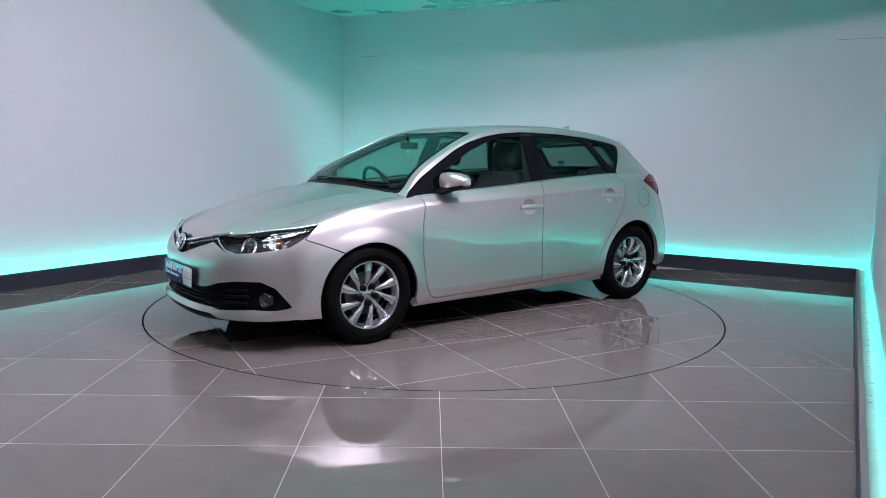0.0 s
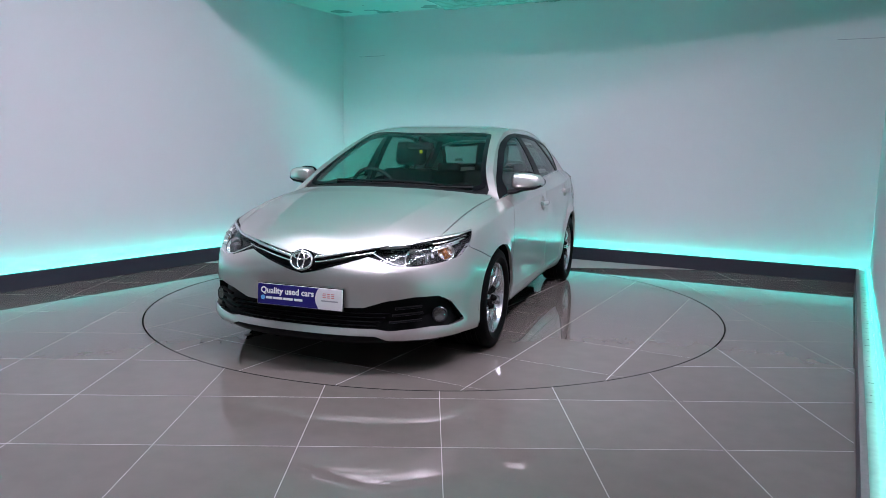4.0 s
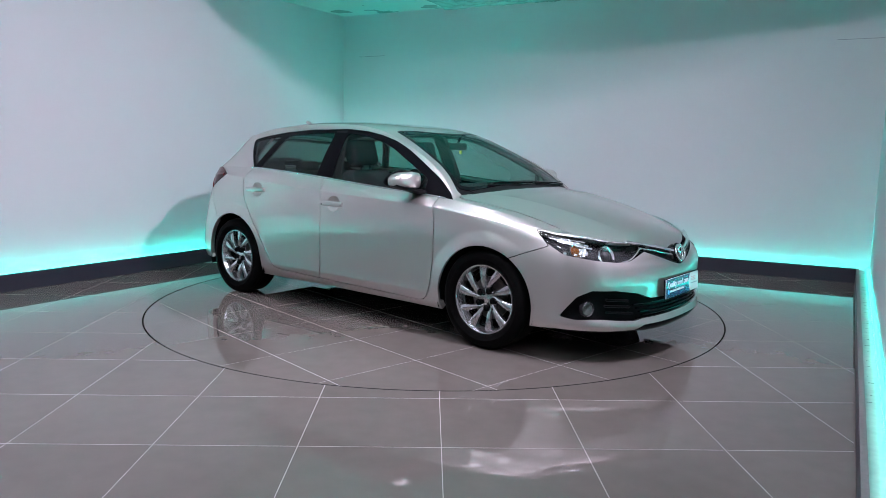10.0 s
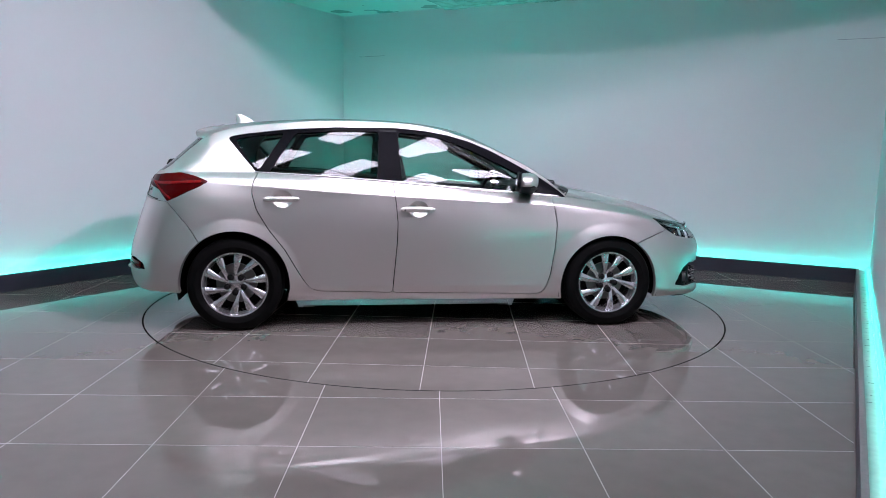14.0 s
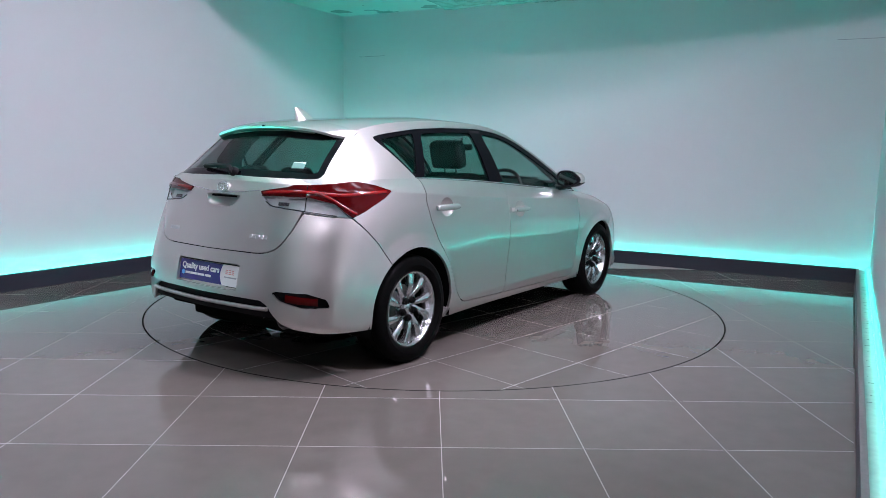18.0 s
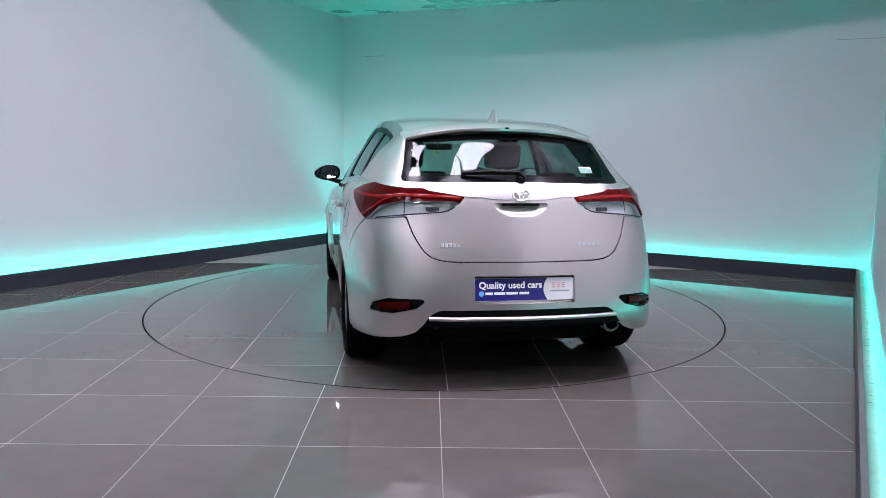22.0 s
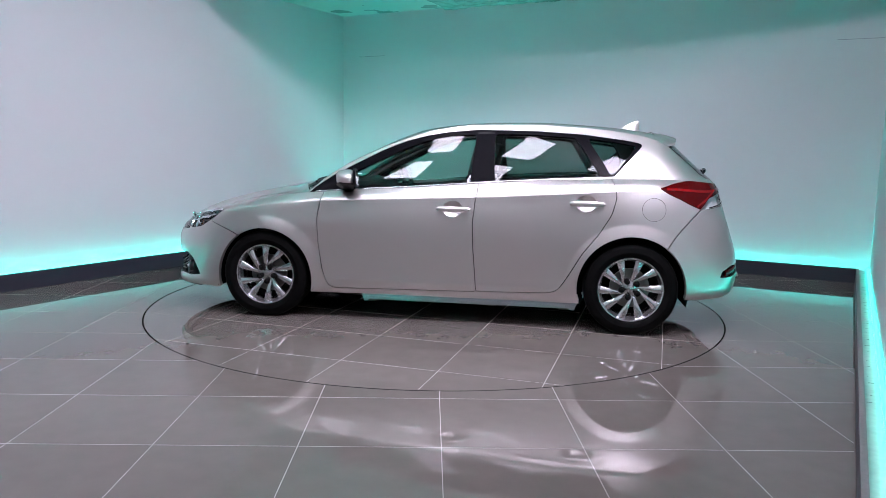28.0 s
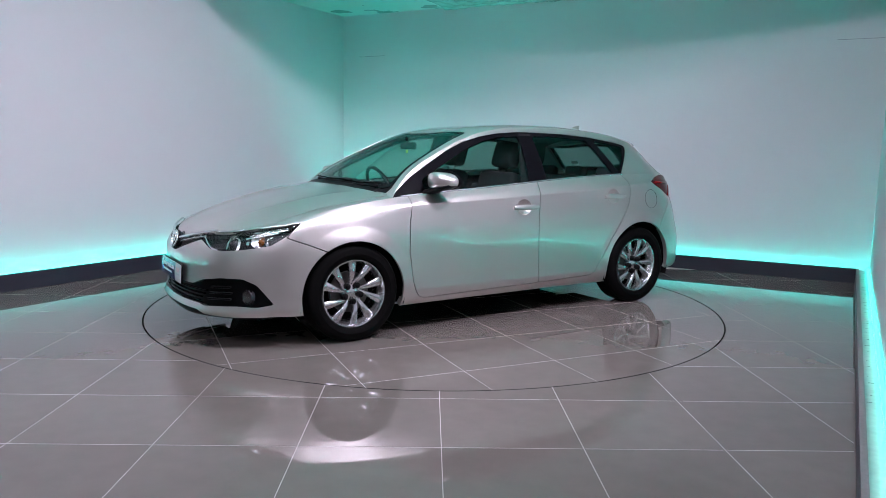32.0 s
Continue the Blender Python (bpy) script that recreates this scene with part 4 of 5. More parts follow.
# ---- lamps, grille, plates and trim of the car ----
AMBER = material("amber reflector", (.26, .075, .01), .2, 0, .1, 200, 0, 0, .5)
SILVER_TRIM = material("bright silver trim", (.80, .80, .81), .24, 1.0)
LAMP_GREY = material("dark lamp housing", (.022, .022, .025), .22, 0)
LAMP_SILVER = material("silver lamp lining", (.58, .58, .59), .35, .2, .1, 90, .2)
PLATE_BLUE = material("blue show plate", (.020, .016, .17), .22, 0, .05, 40, 0, 0, .4)
PLATE_WHITE = material("white show plate", (.80, .79, .80), .25, 0, .02, 40, 0, 0, .3)
PRINT_WHITE = material("white print", (.85, .85, .88), .4)
PRINT_RED = material("red print", (.66, .26, .27), .4)
PRINT_GREY = material("grey print", (.30, .30, .33), .4)
PRINT_CYAN = material("light blue print", (.12, .42, .85), .4)
YELLOW = material("yellow tag", (.75, .62, .02), .5)
HEADLINER = material("dark grey headlining", (.045, .045, .044), .9, 0, .1, 200, .2)
MIRROR_GLASS = material("mirror glass", (.8, .82, .82), .02, 1.0)
STICKER = material("pale window sticker", (.62, .74, .72), .5, 0, .1, 60)

_g = shell_grid(400, 110)
_v, _f = tris(_g)
_n = normals_of(_v, _f)
FRONT_I, REAR_I, SIDE_I = (np.where(m)[0] for m in (_v[:, 0] > 1.25, _v[:, 0] < -1.25, np.abs(_v[:, 0]) < 1.9))


def near(keys, idx, q, s):
    d = ((keys - q) ** 2).sum(1)
    k = np.argpartition(d, 5)[:5]
    w = 1 / (d[k] + 1e-7)
    w /= w.sum()
    p, n = (_v[idx[k]] * w[:, None]).sum(0), (_n[idx[k]] * w[:, None]).sum(0)
    return Vector(p * (1, s, 1)), Vector(n * (1, s, 1)).normalized()


KF = np.stack([np.arctan2(_v[FRONT_I, 1], _v[FRONT_I, 0] - 1.2) * .9, _v[FRONT_I, 2]], 1)
KR = np.stack([np.arctan2(_v[REAR_I, 1], -_v[REAR_I, 0] - 1.2) * .9, _v[REAR_I, 2]], 1)
KS = _v[SIDE_I][:, [0, 2]]


def on_front(a, z):
    return near(KF, FRONT_I, (abs(math.radians(a)) * .9, z), -1 if a < 0 else 1)


def on_rear(a, z):
    return near(KR, REAR_I, (abs(math.radians(a)) * .9, z), -1 if a < 0 else 1)


def on_side(x, z, s=1):
    return near(KS, SIDE_I, (x, z), s)


def cup(name, sheet, label, depth, mat, where, parent=None, note=""):
    """A recess behind an opening: walls turned in, and a back."""
    v, f = sheet.take(label)
    n = normals_of(v, f)
    back = v - n * depth
    back[np.abs(v[:, 1]) < 1e-5, 1] = 0
    e = rim_edges(f)
    e = e[~((np.abs(v[e[:, 0], 1]) < 1e-5) & (np.abs(v[e[:, 1], 1]) < 1e-5))]
    k = len(v)
    vv = np.concatenate([back, v])
    ff = np.concatenate([f, np.stack([e[:, 1] + k, e[:, 0] + k, e[:, 0]], 1)[:, ::-1][:, ::-1], np.stack([e[:, 1] + k, e[:, 0], e[:, 1]], 1)])
    parent = parent or CAR
    if where == "mid":
        return sheet_part(name, *both_sides(vv, ff), mat, parent, note)
    return [sheet_part(name, vv, ff, mat, parent, note), sheet_part(name, *mirrored(vv, ff), mat, parent, note)]


def ribbon(pts, normals, up, half, thickness):
    """A flat moulding that follows the body: pts with their normals; half its height."""
    bm = bmesh.new()
    rows = []
    for p, n in zip(pts, normals):
        u = (up - n * up.dot(n)).normalized()
        rows.append([bm.verts.new(p + u * a * half + n * b * thickness) for a, b in ((-1, -.5), (-1, .6), (-.5, 1), (.5, 1), (1, .6), (1, -.5))])
    for a, b in zip(rows, rows[1:]):
        for k in range(5):
            bm.faces.new((a[k], a[k + 1], b[k + 1], b[k]))
    bm.faces.new(rows[0]), bm.faces.new(rows[-1][::-1])
    bmesh.ops.recalc_face_normals(bm, faces=bm.faces[:])
    return bm


def moulding(name, path, half, thickness, mat, parent=None, lift=0.0, note=""):
    pts, ns = [[Vector(q) for q in w] for w in zip(*path)]
    for _ in range(3):
        for row in (pts, ns):
            row[1:-1] = [(a + b * 2 + c) / 4 for a, b, c in zip(row, row[1:], row[2:])]
    ns = [n.normalized() for n in ns]
    return part(name, ribbon([p + n * lift for p, n in zip(pts, ns)], ns, Vector((0, 0, 1)), half, thickness), mat, parent or CAR, note)


def dense(pairs, n=40):
    a = np.array(pairs, float)
    t = np.linspace(0, len(a) - 1, n)
    return [tuple(np.interp(u, range(len(a)), a[:, k]) for k in range(a.shape[1])) for u in t]


def basis(p, n, up=Vector((0, 0, 1))):
    """A frame at p: z along n, y upwards."""
    z = n.normalized()
    x = up.cross(z).normalized()
    y = z.cross(x)
    return Matrix(((x.x, y.x, z.x, p.x), (x.y, y.y, z.y, p.y), (x.z, y.z, z.z, p.z), (0, 0, 0, 1)))


def dome(radii, heights, m, n=32, squash=1.0):
    """Rings of radius and height on a frame."""
    bm = turned(list(zip(radii, heights)), n)
    bm.transform(m @ Matrix.Diagonal((1, squash, 1, 1)) @ Matrix.Rotation(radians(90), 4, "X"))
    return bm


def oval(a, b, r, m, n=48):
    bm = tube([(a * math.cos(k * math.tau / n), b * math.sin(k * math.tau / n), 0) for k in range(n)], r, 8, True)
    bm.transform(m)
    return bm


# front lamps
for i, (lens, house) in enumerate(zip(panel("headlight", shell, "headlight", LENS, "pair", depth=.004, note="clear headlight with a round projector and chrome trim"), cup("tmp", shell, "headlight", .055, LAMP_GREY, "pair"))):
    s = 1 if i == 0 else -1
    house.name, house.parent = "lamp_housing", lens
    lens.visible_shadow = False
    p, n = on_front(36.6 * s, .660)
    m = basis(p - n * .05, (n + Vector((.9, 0, 0))).normalized())
    part("projector", dome([.0, .020, .034, .039, .040], [.034, .031, .019, .006, -.01], m, 32), LAMP_GREY, lens, "round projector lens")
    part("projector_ring", dome([.041, .052, .060, .062], [.0, .012, .016, .0], m, 40), CHROME, lens, "chrome bezel")
    p, n = on_front(47.5 * s, .680)
    mi = basis(p - n * .040, (n + Vector((.5, 0, 0))).normalized())
    part("indicator_bowl", dome([.012, .024, .036, .045, .050], [-.006, -.002, .008, .022, .026], mi, 14, .95), CHROME, lens, "faceted chrome reflector")
    part("indicator", dome([.0, .010, .017, .020], [.016, .014, .006, -.006], mi, 16), AMBER, lens, "amber indicator bulb")
    for k_ in range(5):
        q_, nn_ = on_front((51 - k_ * 1.9) * s, .655 + .004 * k_)
        part("reflector_facet", box(-.010, .010, -.014, .014, -.046, -.040, .003, 1, basis(q_, nn_) @ Matrix.Rotation(radians(14 * (-1) ** k_), 4, "Y")), CHROME, lens)
    for k, (a0, a1, z0, z1) in enumerate(((59, 44, .765, .728), (57, 43, .748, .708), (54, 42, .728, .690))):
        path = [on_front(a * s, z) for a, z in dense([(a0, z0), (a1, z1)], 8)]
        moulding("reflector_blade", [(q - nn * .022, nn) for q, nn in path], .006, .004, CHROME, lens)
    path = [on_front(a * s, z) for a, z in dense([(60.8, .769), (55, .755), (47, .738), (37.4, .720), (28.6, .703)], 30)]
    moulding("chrome_brow", path, .0065, .005, SILVER_TRIM, lens, .003)
    path = [on_front(a * s, z) for a, z in dense([(23, .668), (26.5, .638), (29.8, .611), (33, .605)], 16)]
    moulding("chrome_lower_edge", path, .004, .003, CHROME, lens, .001)

# upper grille, emblem and chrome bars
cup("upper_grille", shell, "slot", .055, BLACK, "mid", note="black slot grille")
for s in (1, -1):
    path = [on_front(a * s, z) for a, z in dense([(28.6, .697), (22, .681), (17, .667), (11, .648), (4.5, .628)], 24)]
    moulding("chrome_bar", [(p + n * .016, n) for p, n in path], .0085, .008, SILVER_TRIM, None, 0, "chrome bar from lamp to emblem")
    path = [on_front(a * s, z) for a, z in dense([(24, .668), (17, .650), (11, .630), (4.5, .608)], 24)]
    moulding("chrome_bar", [(p + n * .004, n) for p, n in path], .0042, .006, SILVER_TRIM, None, 0, "thin chrome bar below it")
    path = [on_front(a * s, z) for a, z in dense([(22.3, .655), (14.4, .617), (7.2, .580), (3, .560), (0, .552)], 24)]
    moulding("grille_lower_trim", path, .004, .004, GLOSS_BLACK)
    path = [on_front(a * s, z) for a, z in dense([(21, .668), (5, .615)], 12)]
    moulding("grille_rib", [(p - n * .03, n) for p, n in path], .004, .004, BLACK)
p, n = on_front(.2, .612)
p.y, n = 0, Vector((.86, 0, .28)).normalized()
m = basis(p + n * .016, n) @ Matrix.Diagonal((.84, .84, 1, 1))
badge = part("front_emblem", dome([.0, .062, .078, .085], [.008, .006, .0, -.03], m, 48, .80), LAMP_GREY, CAR, "oval chrome emblem")
part("emblem_ring", oval(.078, .060, .0085, m @ Matrix.Translation((0, 0, .006))), CHROME, badge)
part("emblem_upright", oval(.024, .052, .0065, m @ Matrix.Translation((0, 0, .010))), CHROME, badge)
part("emblem_bar", oval(.055, .020, .0065, m @ Matrix.Translation((0, .024, .010))), CHROME, badge)
part("emblem_hood", joined(oval(.088, .072, .006, m @ Matrix.Translation((0, 0, -.004)))), GLOSS_BLACK, badge)

# lower grille with slats, fog lamps and plate
cup("lower_grille", shell, "mouth", .05, BLACK, "mid", note="black lower grille with slim slats")
for z in (.284, .305, .327, .349):
    path = [on_front(a, z) for a in np.linspace(-24 - (z - .28) * 60, 24 + (z - .28) * 60, 40)]
    path = [(p - n * .012, n) for p, n in path]
    moulding("grille_slat", path, .0045, .010, GLOSS_BLACK)
for s in (1, -1):
    for z, a0, a1 in ((.300, 28, 38), (.335, 29, 38.5), (.370, 30, 38)):
        moulding("side_slat", [(p - n * .018, n) for p, n in (on_front(a * s, z + (a - 28) * .0012) for a in np.linspace(a0, a1, 8))], .006, .012, BLACK)
    p, n = on_front(44.3 * s, .332)
    m = basis(p - n * .022, (n + Vector((.8, 0, 0))).normalized())
    fog = part("fog_lamp", dome([.0, .020, .032, .036], [.020, .018, .012, .002], m, 28), LENS, CAR, "round clear fog lamp")
    part("fog_reflector", dome([.0, .018, .031, .034], [.0, .003, .012, .012], m, 28), STEEL, fog)
    part("fog_bezel", dome([.034, .039, .044, .046], [.010, .016, .012, -.01], m, 32), LAMP_GREY, fog)


def text_bm(word, height, m, depth=.0008):
    c = bpy.data.curves.new("txt", "FONT")
    c.body, c.size, c.align_x, c.align_y, c.resolution_u = word, height, "LEFT", "CENTER", 3
    c.offset = .0012
    c.extrude = depth
    o = bpy.data.objects.new("txt", c)
    scene.collection.objects.link(o)
    bpy.context.view_layer.update()
    me = bpy.data.meshes.new_from_object(o.evaluated_get(bpy.context.evaluated_depsgraph_get()))
    bpy.data.objects.remove(o)
    bpy.data.curves.remove(c)
    bm = bmesh.new()
    bm.from_mesh(me)
    bpy.data.meshes.remove(me)
    xs = [v.co.x for v in bm.verts]
    bm.transform(m)
    return bm, max(xs) - min(xs)


def plate(name, m, note):
    """Show plate: blue with white words, and a white end. x to the reader's right."""
    w, h = .266, .0585
    ob = part(name, box(-w, w, -h, h, -.004, .0, .0015, 1, m), PLATE_WHITE, CAR, note)
    arc = [(.112 + .028 * (1 - math.cos(t)) * 0 + .022 * (abs(t) / 1.0) ** 2 - .012, h * .965 * t) for t in np.linspace(1, -1, 17)]
    blue = [(-w + .003, -h * .965), ] + [(a, b) for a, b in arc[::-1]] + [(-w + .003, h * .965)]
    part("blue_field", prism(blue, .0008, m @ Matrix.Translation((0, 0, .0004))), PLATE_BLUE, ob, "", False)
    b, wide = text_bm("Quality used cars", .048, Matrix.Identity(4))
    b.transform(m @ Matrix.Translation((-w + .022, .021, .002)) @ Matrix.Diagonal((.335 / wide, 1, 1, 1)))
    part("words", b, PRINT_WHITE, ob, "", False)
    part("blue_dot", dome([.0, .013, .0135], [.0008, .0008, -.001], m @ Matrix.Translation((-w + .036, -.020, .0022)), 20), PRINT_CYAN, ob)
    bars = [box(-w + .056 + x0, -w + .056 + x1, -.026, -.013, .0012, .0022, 0, 1, m) for x0, x1 in ((0, .040), (.046, .105), (.111, .172), (.180, .232))]
    part("print_bars", joined(*bars), PRINT_WHITE, ob, "", False)
    part("red_bars", joined(*(box(.146 + k * .026, .165 + k * .026, z_, z_ + .005, .0004, .0014, 0, 1, m) for k in range(3) for z_ in (.006, .016, .026))), PRINT_RED, ob, "", False)
    part("grey_bar", box(.137, .240, -.014, -.007, .0004, .0014, 0, 1, m), PRINT_GREY, ob, "", False)
    part("plate_holder", box(-w - .004, w + .004, -h - .004, h + .004, -.014, -.0045, .002, 1, m), BLACK, ob)
    return ob


plate("front_show_plate", Matrix(((0, 0, 1, 2.230), (1, 0, 0, 0), (0, 1, 0, .420), (0, 0, 0, 1))) @ Matrix.Rotation(radians(-3), 4, "X"), "blue and white dealer plate with white words")
cup("rear_plate_bay", shell, "plate_bay", .030, PAINT, "mid")
plate("rear_show_plate", Matrix(((0, 0, -1, -2.056), (-1, 0, 0, 0), (0, 1, 0, .530), (0, 0, 0, 1))) @ Matrix.Rotation(radians(-9), 4, "X"), "blue and white dealer plate with white words")

# rear lamps
shell.cut(round_rear([(74, 1.2), (74, .80), (61.5, .80), (53.5, .90), (50.5, .940), (42.5, .972), (28, .972), (20, .966), (20, 1.2)]), "tail", "tail_red")
for lens in panel("tail_lamp", shell, "tail_red", RED_LENS, "pair", depth=.006, note="red tail lamp with a clear lower band", move=.002):
    s = 1 if lens.data.vertices[0].co.y > 0 else -1
    path = [on_rear(a * s, z) for a, z in dense([(70, .998), (62, .992), (55, .985), (49, .985), (41.8, 1.0), (33, .992), (24, .982)], 30)]
    moulding("light_guide", path, .009, .004, material("bright red band", (.17, .002, .003), .15, 0, 0, 40, 0, 0, .5, .2), lens, .004)
    path = [on_rear(a * s, z) for a, z in dense([(57.5, .885), (53, .925), (49.5, .965), (46, .99)], 16)]
    moulding("light_guide", path, .008, .004, bpy.data.materials["bright red band"], lens, .004)
    path = [on_rear(a * s, z) for a, z in dense([(41.6, 1.075), (41.7, 1.0), (40.9, .897)], 16)]
    part("lamp_split", tube([p + n * .002 for p, n in path], .0022, 6), GLOSS_BLACK, lens)
for lens, house in zip(panel("reversing_lamp", shell, "tail", LENS, "pair", depth=.004, note="clear reversing lamp"), cup("tmp", shell, "tail", .03, LAMP_SILVER, "pair")):
    house.name, house.parent = "lamp_housing", lens
    lens.visible_shadow = False
    s = 1 if lens.data.vertices[0].co.y > 0 else -1
    p, n = on_rear(32.5 * s, .936)
    part("reverse_bulb", box(-.035, .035, -.010, .010, -.02, -.012, .004, 2, basis(p, n)), LAMP_GREY, lens)
    path = [on_rear(a * s, z) for a, z in dense([(25.5, .942), (28, .918), (35, .909), (40.7, .900), (51, .878)], 24)]
    moulding("lamp_edge", path, .0035, .002, LAMP_GREY, lens, .001)
cupped = cup("rear_reflector", shell, "reflector", .014, GLOSS_BLACK, "pair", note="black recess with a red reflector")
for s, ob in ((1, cupped[0]), (-1, cupped[1])):
    path = [on_rear(a * s, z) for a, z in dense([(45, .438), (40, .446), (35.5, .455)], 10)]
    moulding("red_reflector", [(p - n * .008, n) for p, n in path], .019, .008, RED_LENS, ob)

# tailgate: ledge, handle scoop, emblem, badges
for s in (1, -1):
    path = [on_rear(a * s, z) for a, z in dense([(22, .994), (12, .983), (5, .980), (0, .980)], 20)]
    moulding("ledge_crease", [(p + n * .001, n) for p, n in path], .003, .004, SILVER_TRIM, GATE_OB)
p, n = on_rear(.1, .945)
p.y = 0
m = basis(p, Vector((-1, 0, .1)))
sv, sf = shell.take("scoop")
sv = sv - normals_of(sv, sf) * (.034 * np.clip(1 - np.hypot(sv[:, 1] / .150, (sv[:, 2] - .948) / .050) ** 2, 0, 1) ** .6)[:, None]
sv[np.abs(sv[:, 1]) < .002, 1] = 0
sheet_part("handle_scoop", *both_sides(*thick(sv, sf, .003)), PAINT, GATE_OB, "")
# near-black bar stands in for the shade under the scoop's flat top
part("handle_slot", box(-.10, .10, .008, .020, -.030, -.006, .004, 2, m), LINER, GATE_OB, "dark bar in place of the shade under the handle lip")
p, n = on_rear(.1, 1.006)
p.y = 0
m = basis(p + Vector((-.012, 0, 0)), Vector((-1, 0, .25)).normalized())
em = part("rear_emblem", dome([.0, .036, .046, .048], [.004, .003, .0, -.016], m, 40, .66), PAINT, GATE_OB, "oval chrome emblem")
part("emblem_ring", joined(oval(.044, .029, .0042, m @ Matrix.Translation((0, 0, .004))), oval(.013, .025, .0032, m @ Matrix.Translation((0, 0, .005))), oval(.030, .010, .0032, m @ Matrix.Translation((0, .012, .005)))), SILVER_TRIM, em)
for ang, z, w, nl in ((25.6, .753, .10, 5), (-24.3, .753, .135, 5)):
    p, n = on_rear(ang, z)
    m = basis(p + n * .001, n)
    step = w / nl
    part("badge_letters", joined(*(box(-w / 2 + k * step, -w / 2 + (k + .78) * step, -.011, .011, 0, .003, .001, 1, m) for k in range(nl))), LAMP_SILVER, GATE_OB, "small chrome lettering")

# trim strip across the valance, exhaust, fin, spoiler
path = [on_rear(a, .388 + .004 * (abs(a) / 30) ** 2) for a in np.linspace(-30, 30, 60)]
moulding("valance_strip", [(p + n * .004, n) for p, n in path], .0095, .012, PAINT, None, 0, "silver lip across the valance")
ex = part("exhaust", turned([(.035, .0), (.045, .0), (.048, .004), (.048, .012), (.046, .20), (.038, .20), (.036, .006)], 32), STEEL, CAR, "round steel tailpipe")
ex.matrix_basis = Matrix.Translation((-1.985, -.520, .318)) @ Matrix.Rotation(radians(-90), 4, "Z")
part("exhaust_inside", turned([(.0, .06), (.036, .06), (.036, .05)], 24), LINER, ex)


def loft(rows, closed=True, caps=True):
    bm = bmesh.new()
    rr = [[bm.verts.new(p) for p in r] for r in rows]
    n = len(rr[0])
    for a, b in zip(rr, rr[1:]):
        for k in range(n if closed else n - 1):
            bm.faces.new((a[k], a[(k + 1) % n], b[(k + 1) % n], b[k]))
    if caps:
        bm.faces.new(rr[0][::-1]), bm.faces.new(rr[-1])
    bmesh.ops.recalc_face_normals(bm, faces=bm.faces[:])
    return bm


rows = []
for k, (z, x0, x1, w) in enumerate(((1.402, -1.225, -1.396, .034), (1.425, -1.258, -1.398, .020), (1.452, -1.300, -1.400, .012), (1.470, -1.338, -1.401, .008), (1.479, -1.362, -1.400, .004))):
    rows.append([((x0 + x1) / 2 + (x1 - x0) / 2 * math.cos(a), w * math.sin(a) * (1 if math.cos(a) > -.2 else .7), z) for a in np.linspace(0, math.tau, 16, endpoint=False)])
part("roof_aerial", loft(rows), PAINT, CAR, "silver shark-fin aerial")
rows = []
for y in np.linspace(-.572, .572, 45):
    e = abs(y) / .572
    x0 = -1.47 + .02 * e ** 2
    tip = -1.650 + .075 * e ** 2.2 + .07 * max(0, e - .86) / .14
    zt = 1.392 - .068 * e ** 2.6
    rows.append([(x0, y, zt + .004), ((x0 + tip) / 2, y, zt - .008), (tip + .015, y, zt - .028), (tip, y, zt - .036), (tip + .004, y, zt - .050), (tip + .05, y, zt - .062), (x0 - .06, y, zt - .05)])
spoiler = part("roof_spoiler", loft(rows), PAINT, CAR, "silver roof spoiler over the rear window")
part("washer_jet", box(-1.652, -1.640, -.012, .012, 1.352, 1.362, .003), BLACK, spoiler)

# rear wiper, rear sticker, high brake lamp
wp = part("rear_wiper", loft([[(x + dx, y, z + dz) for dx, dz in ((-.012, -.012), (-.020, .004), (-.008, .014), (.004, .0))] for y, x, z in ((.30, -1.835, 1.112), (.15, -1.865, 1.122), (.0, -1.885, 1.118), (-.03, -1.893, 1.09))]), BLACK, CAR, "black rear wiper resting across the window")
part("wiper_cap", dome([.0, .020, .028, .030], [.024, .020, .008, -.01], basis(Vector((-1.882, -.015, 1.092)), Vector((-.8, 0, .5)).normalized()), 24), BLACK, wp)
part("window_sticker", box(-.040, .040, -.022, .022, 0, .0006, 0, 1, Matrix.Translation((-1.765, -.422, 1.135)) @ basis(Vector((0, 0, 0)), Vector((-.72, -.18, .60)).normalized())), STICKER, CAR, "small pale rectangular sticker inside the glass")

# front wipers
for s, (a, b, c) in ((1, ((1.02, .22, .992), (1.045, -.10, .997), (1.0, -.42, 1.003))), (-1, ((.99, .60, .985), (1.03, .42, .985), (1.045, .12, .995)))):
    w = part("front_wiper", tube([a, b, c], lambda i: (.010, .008, .005)[i], 6), BLACK, CAR, "black wiper at the foot of the screen")
    part("wiper_blade", tube([(c[0] - .002, c[1], c[2] + .012), ((b[0] + c[0]) / 2 - .004, (b[1] + c[1]) / 2, (b[2] + c[2]) / 2 + .015), (b[0] - .002, b[1], b[2] + .014), (a[0] - .012, a[1], a[2] + .018)], .005, 6), RUBBER, w)


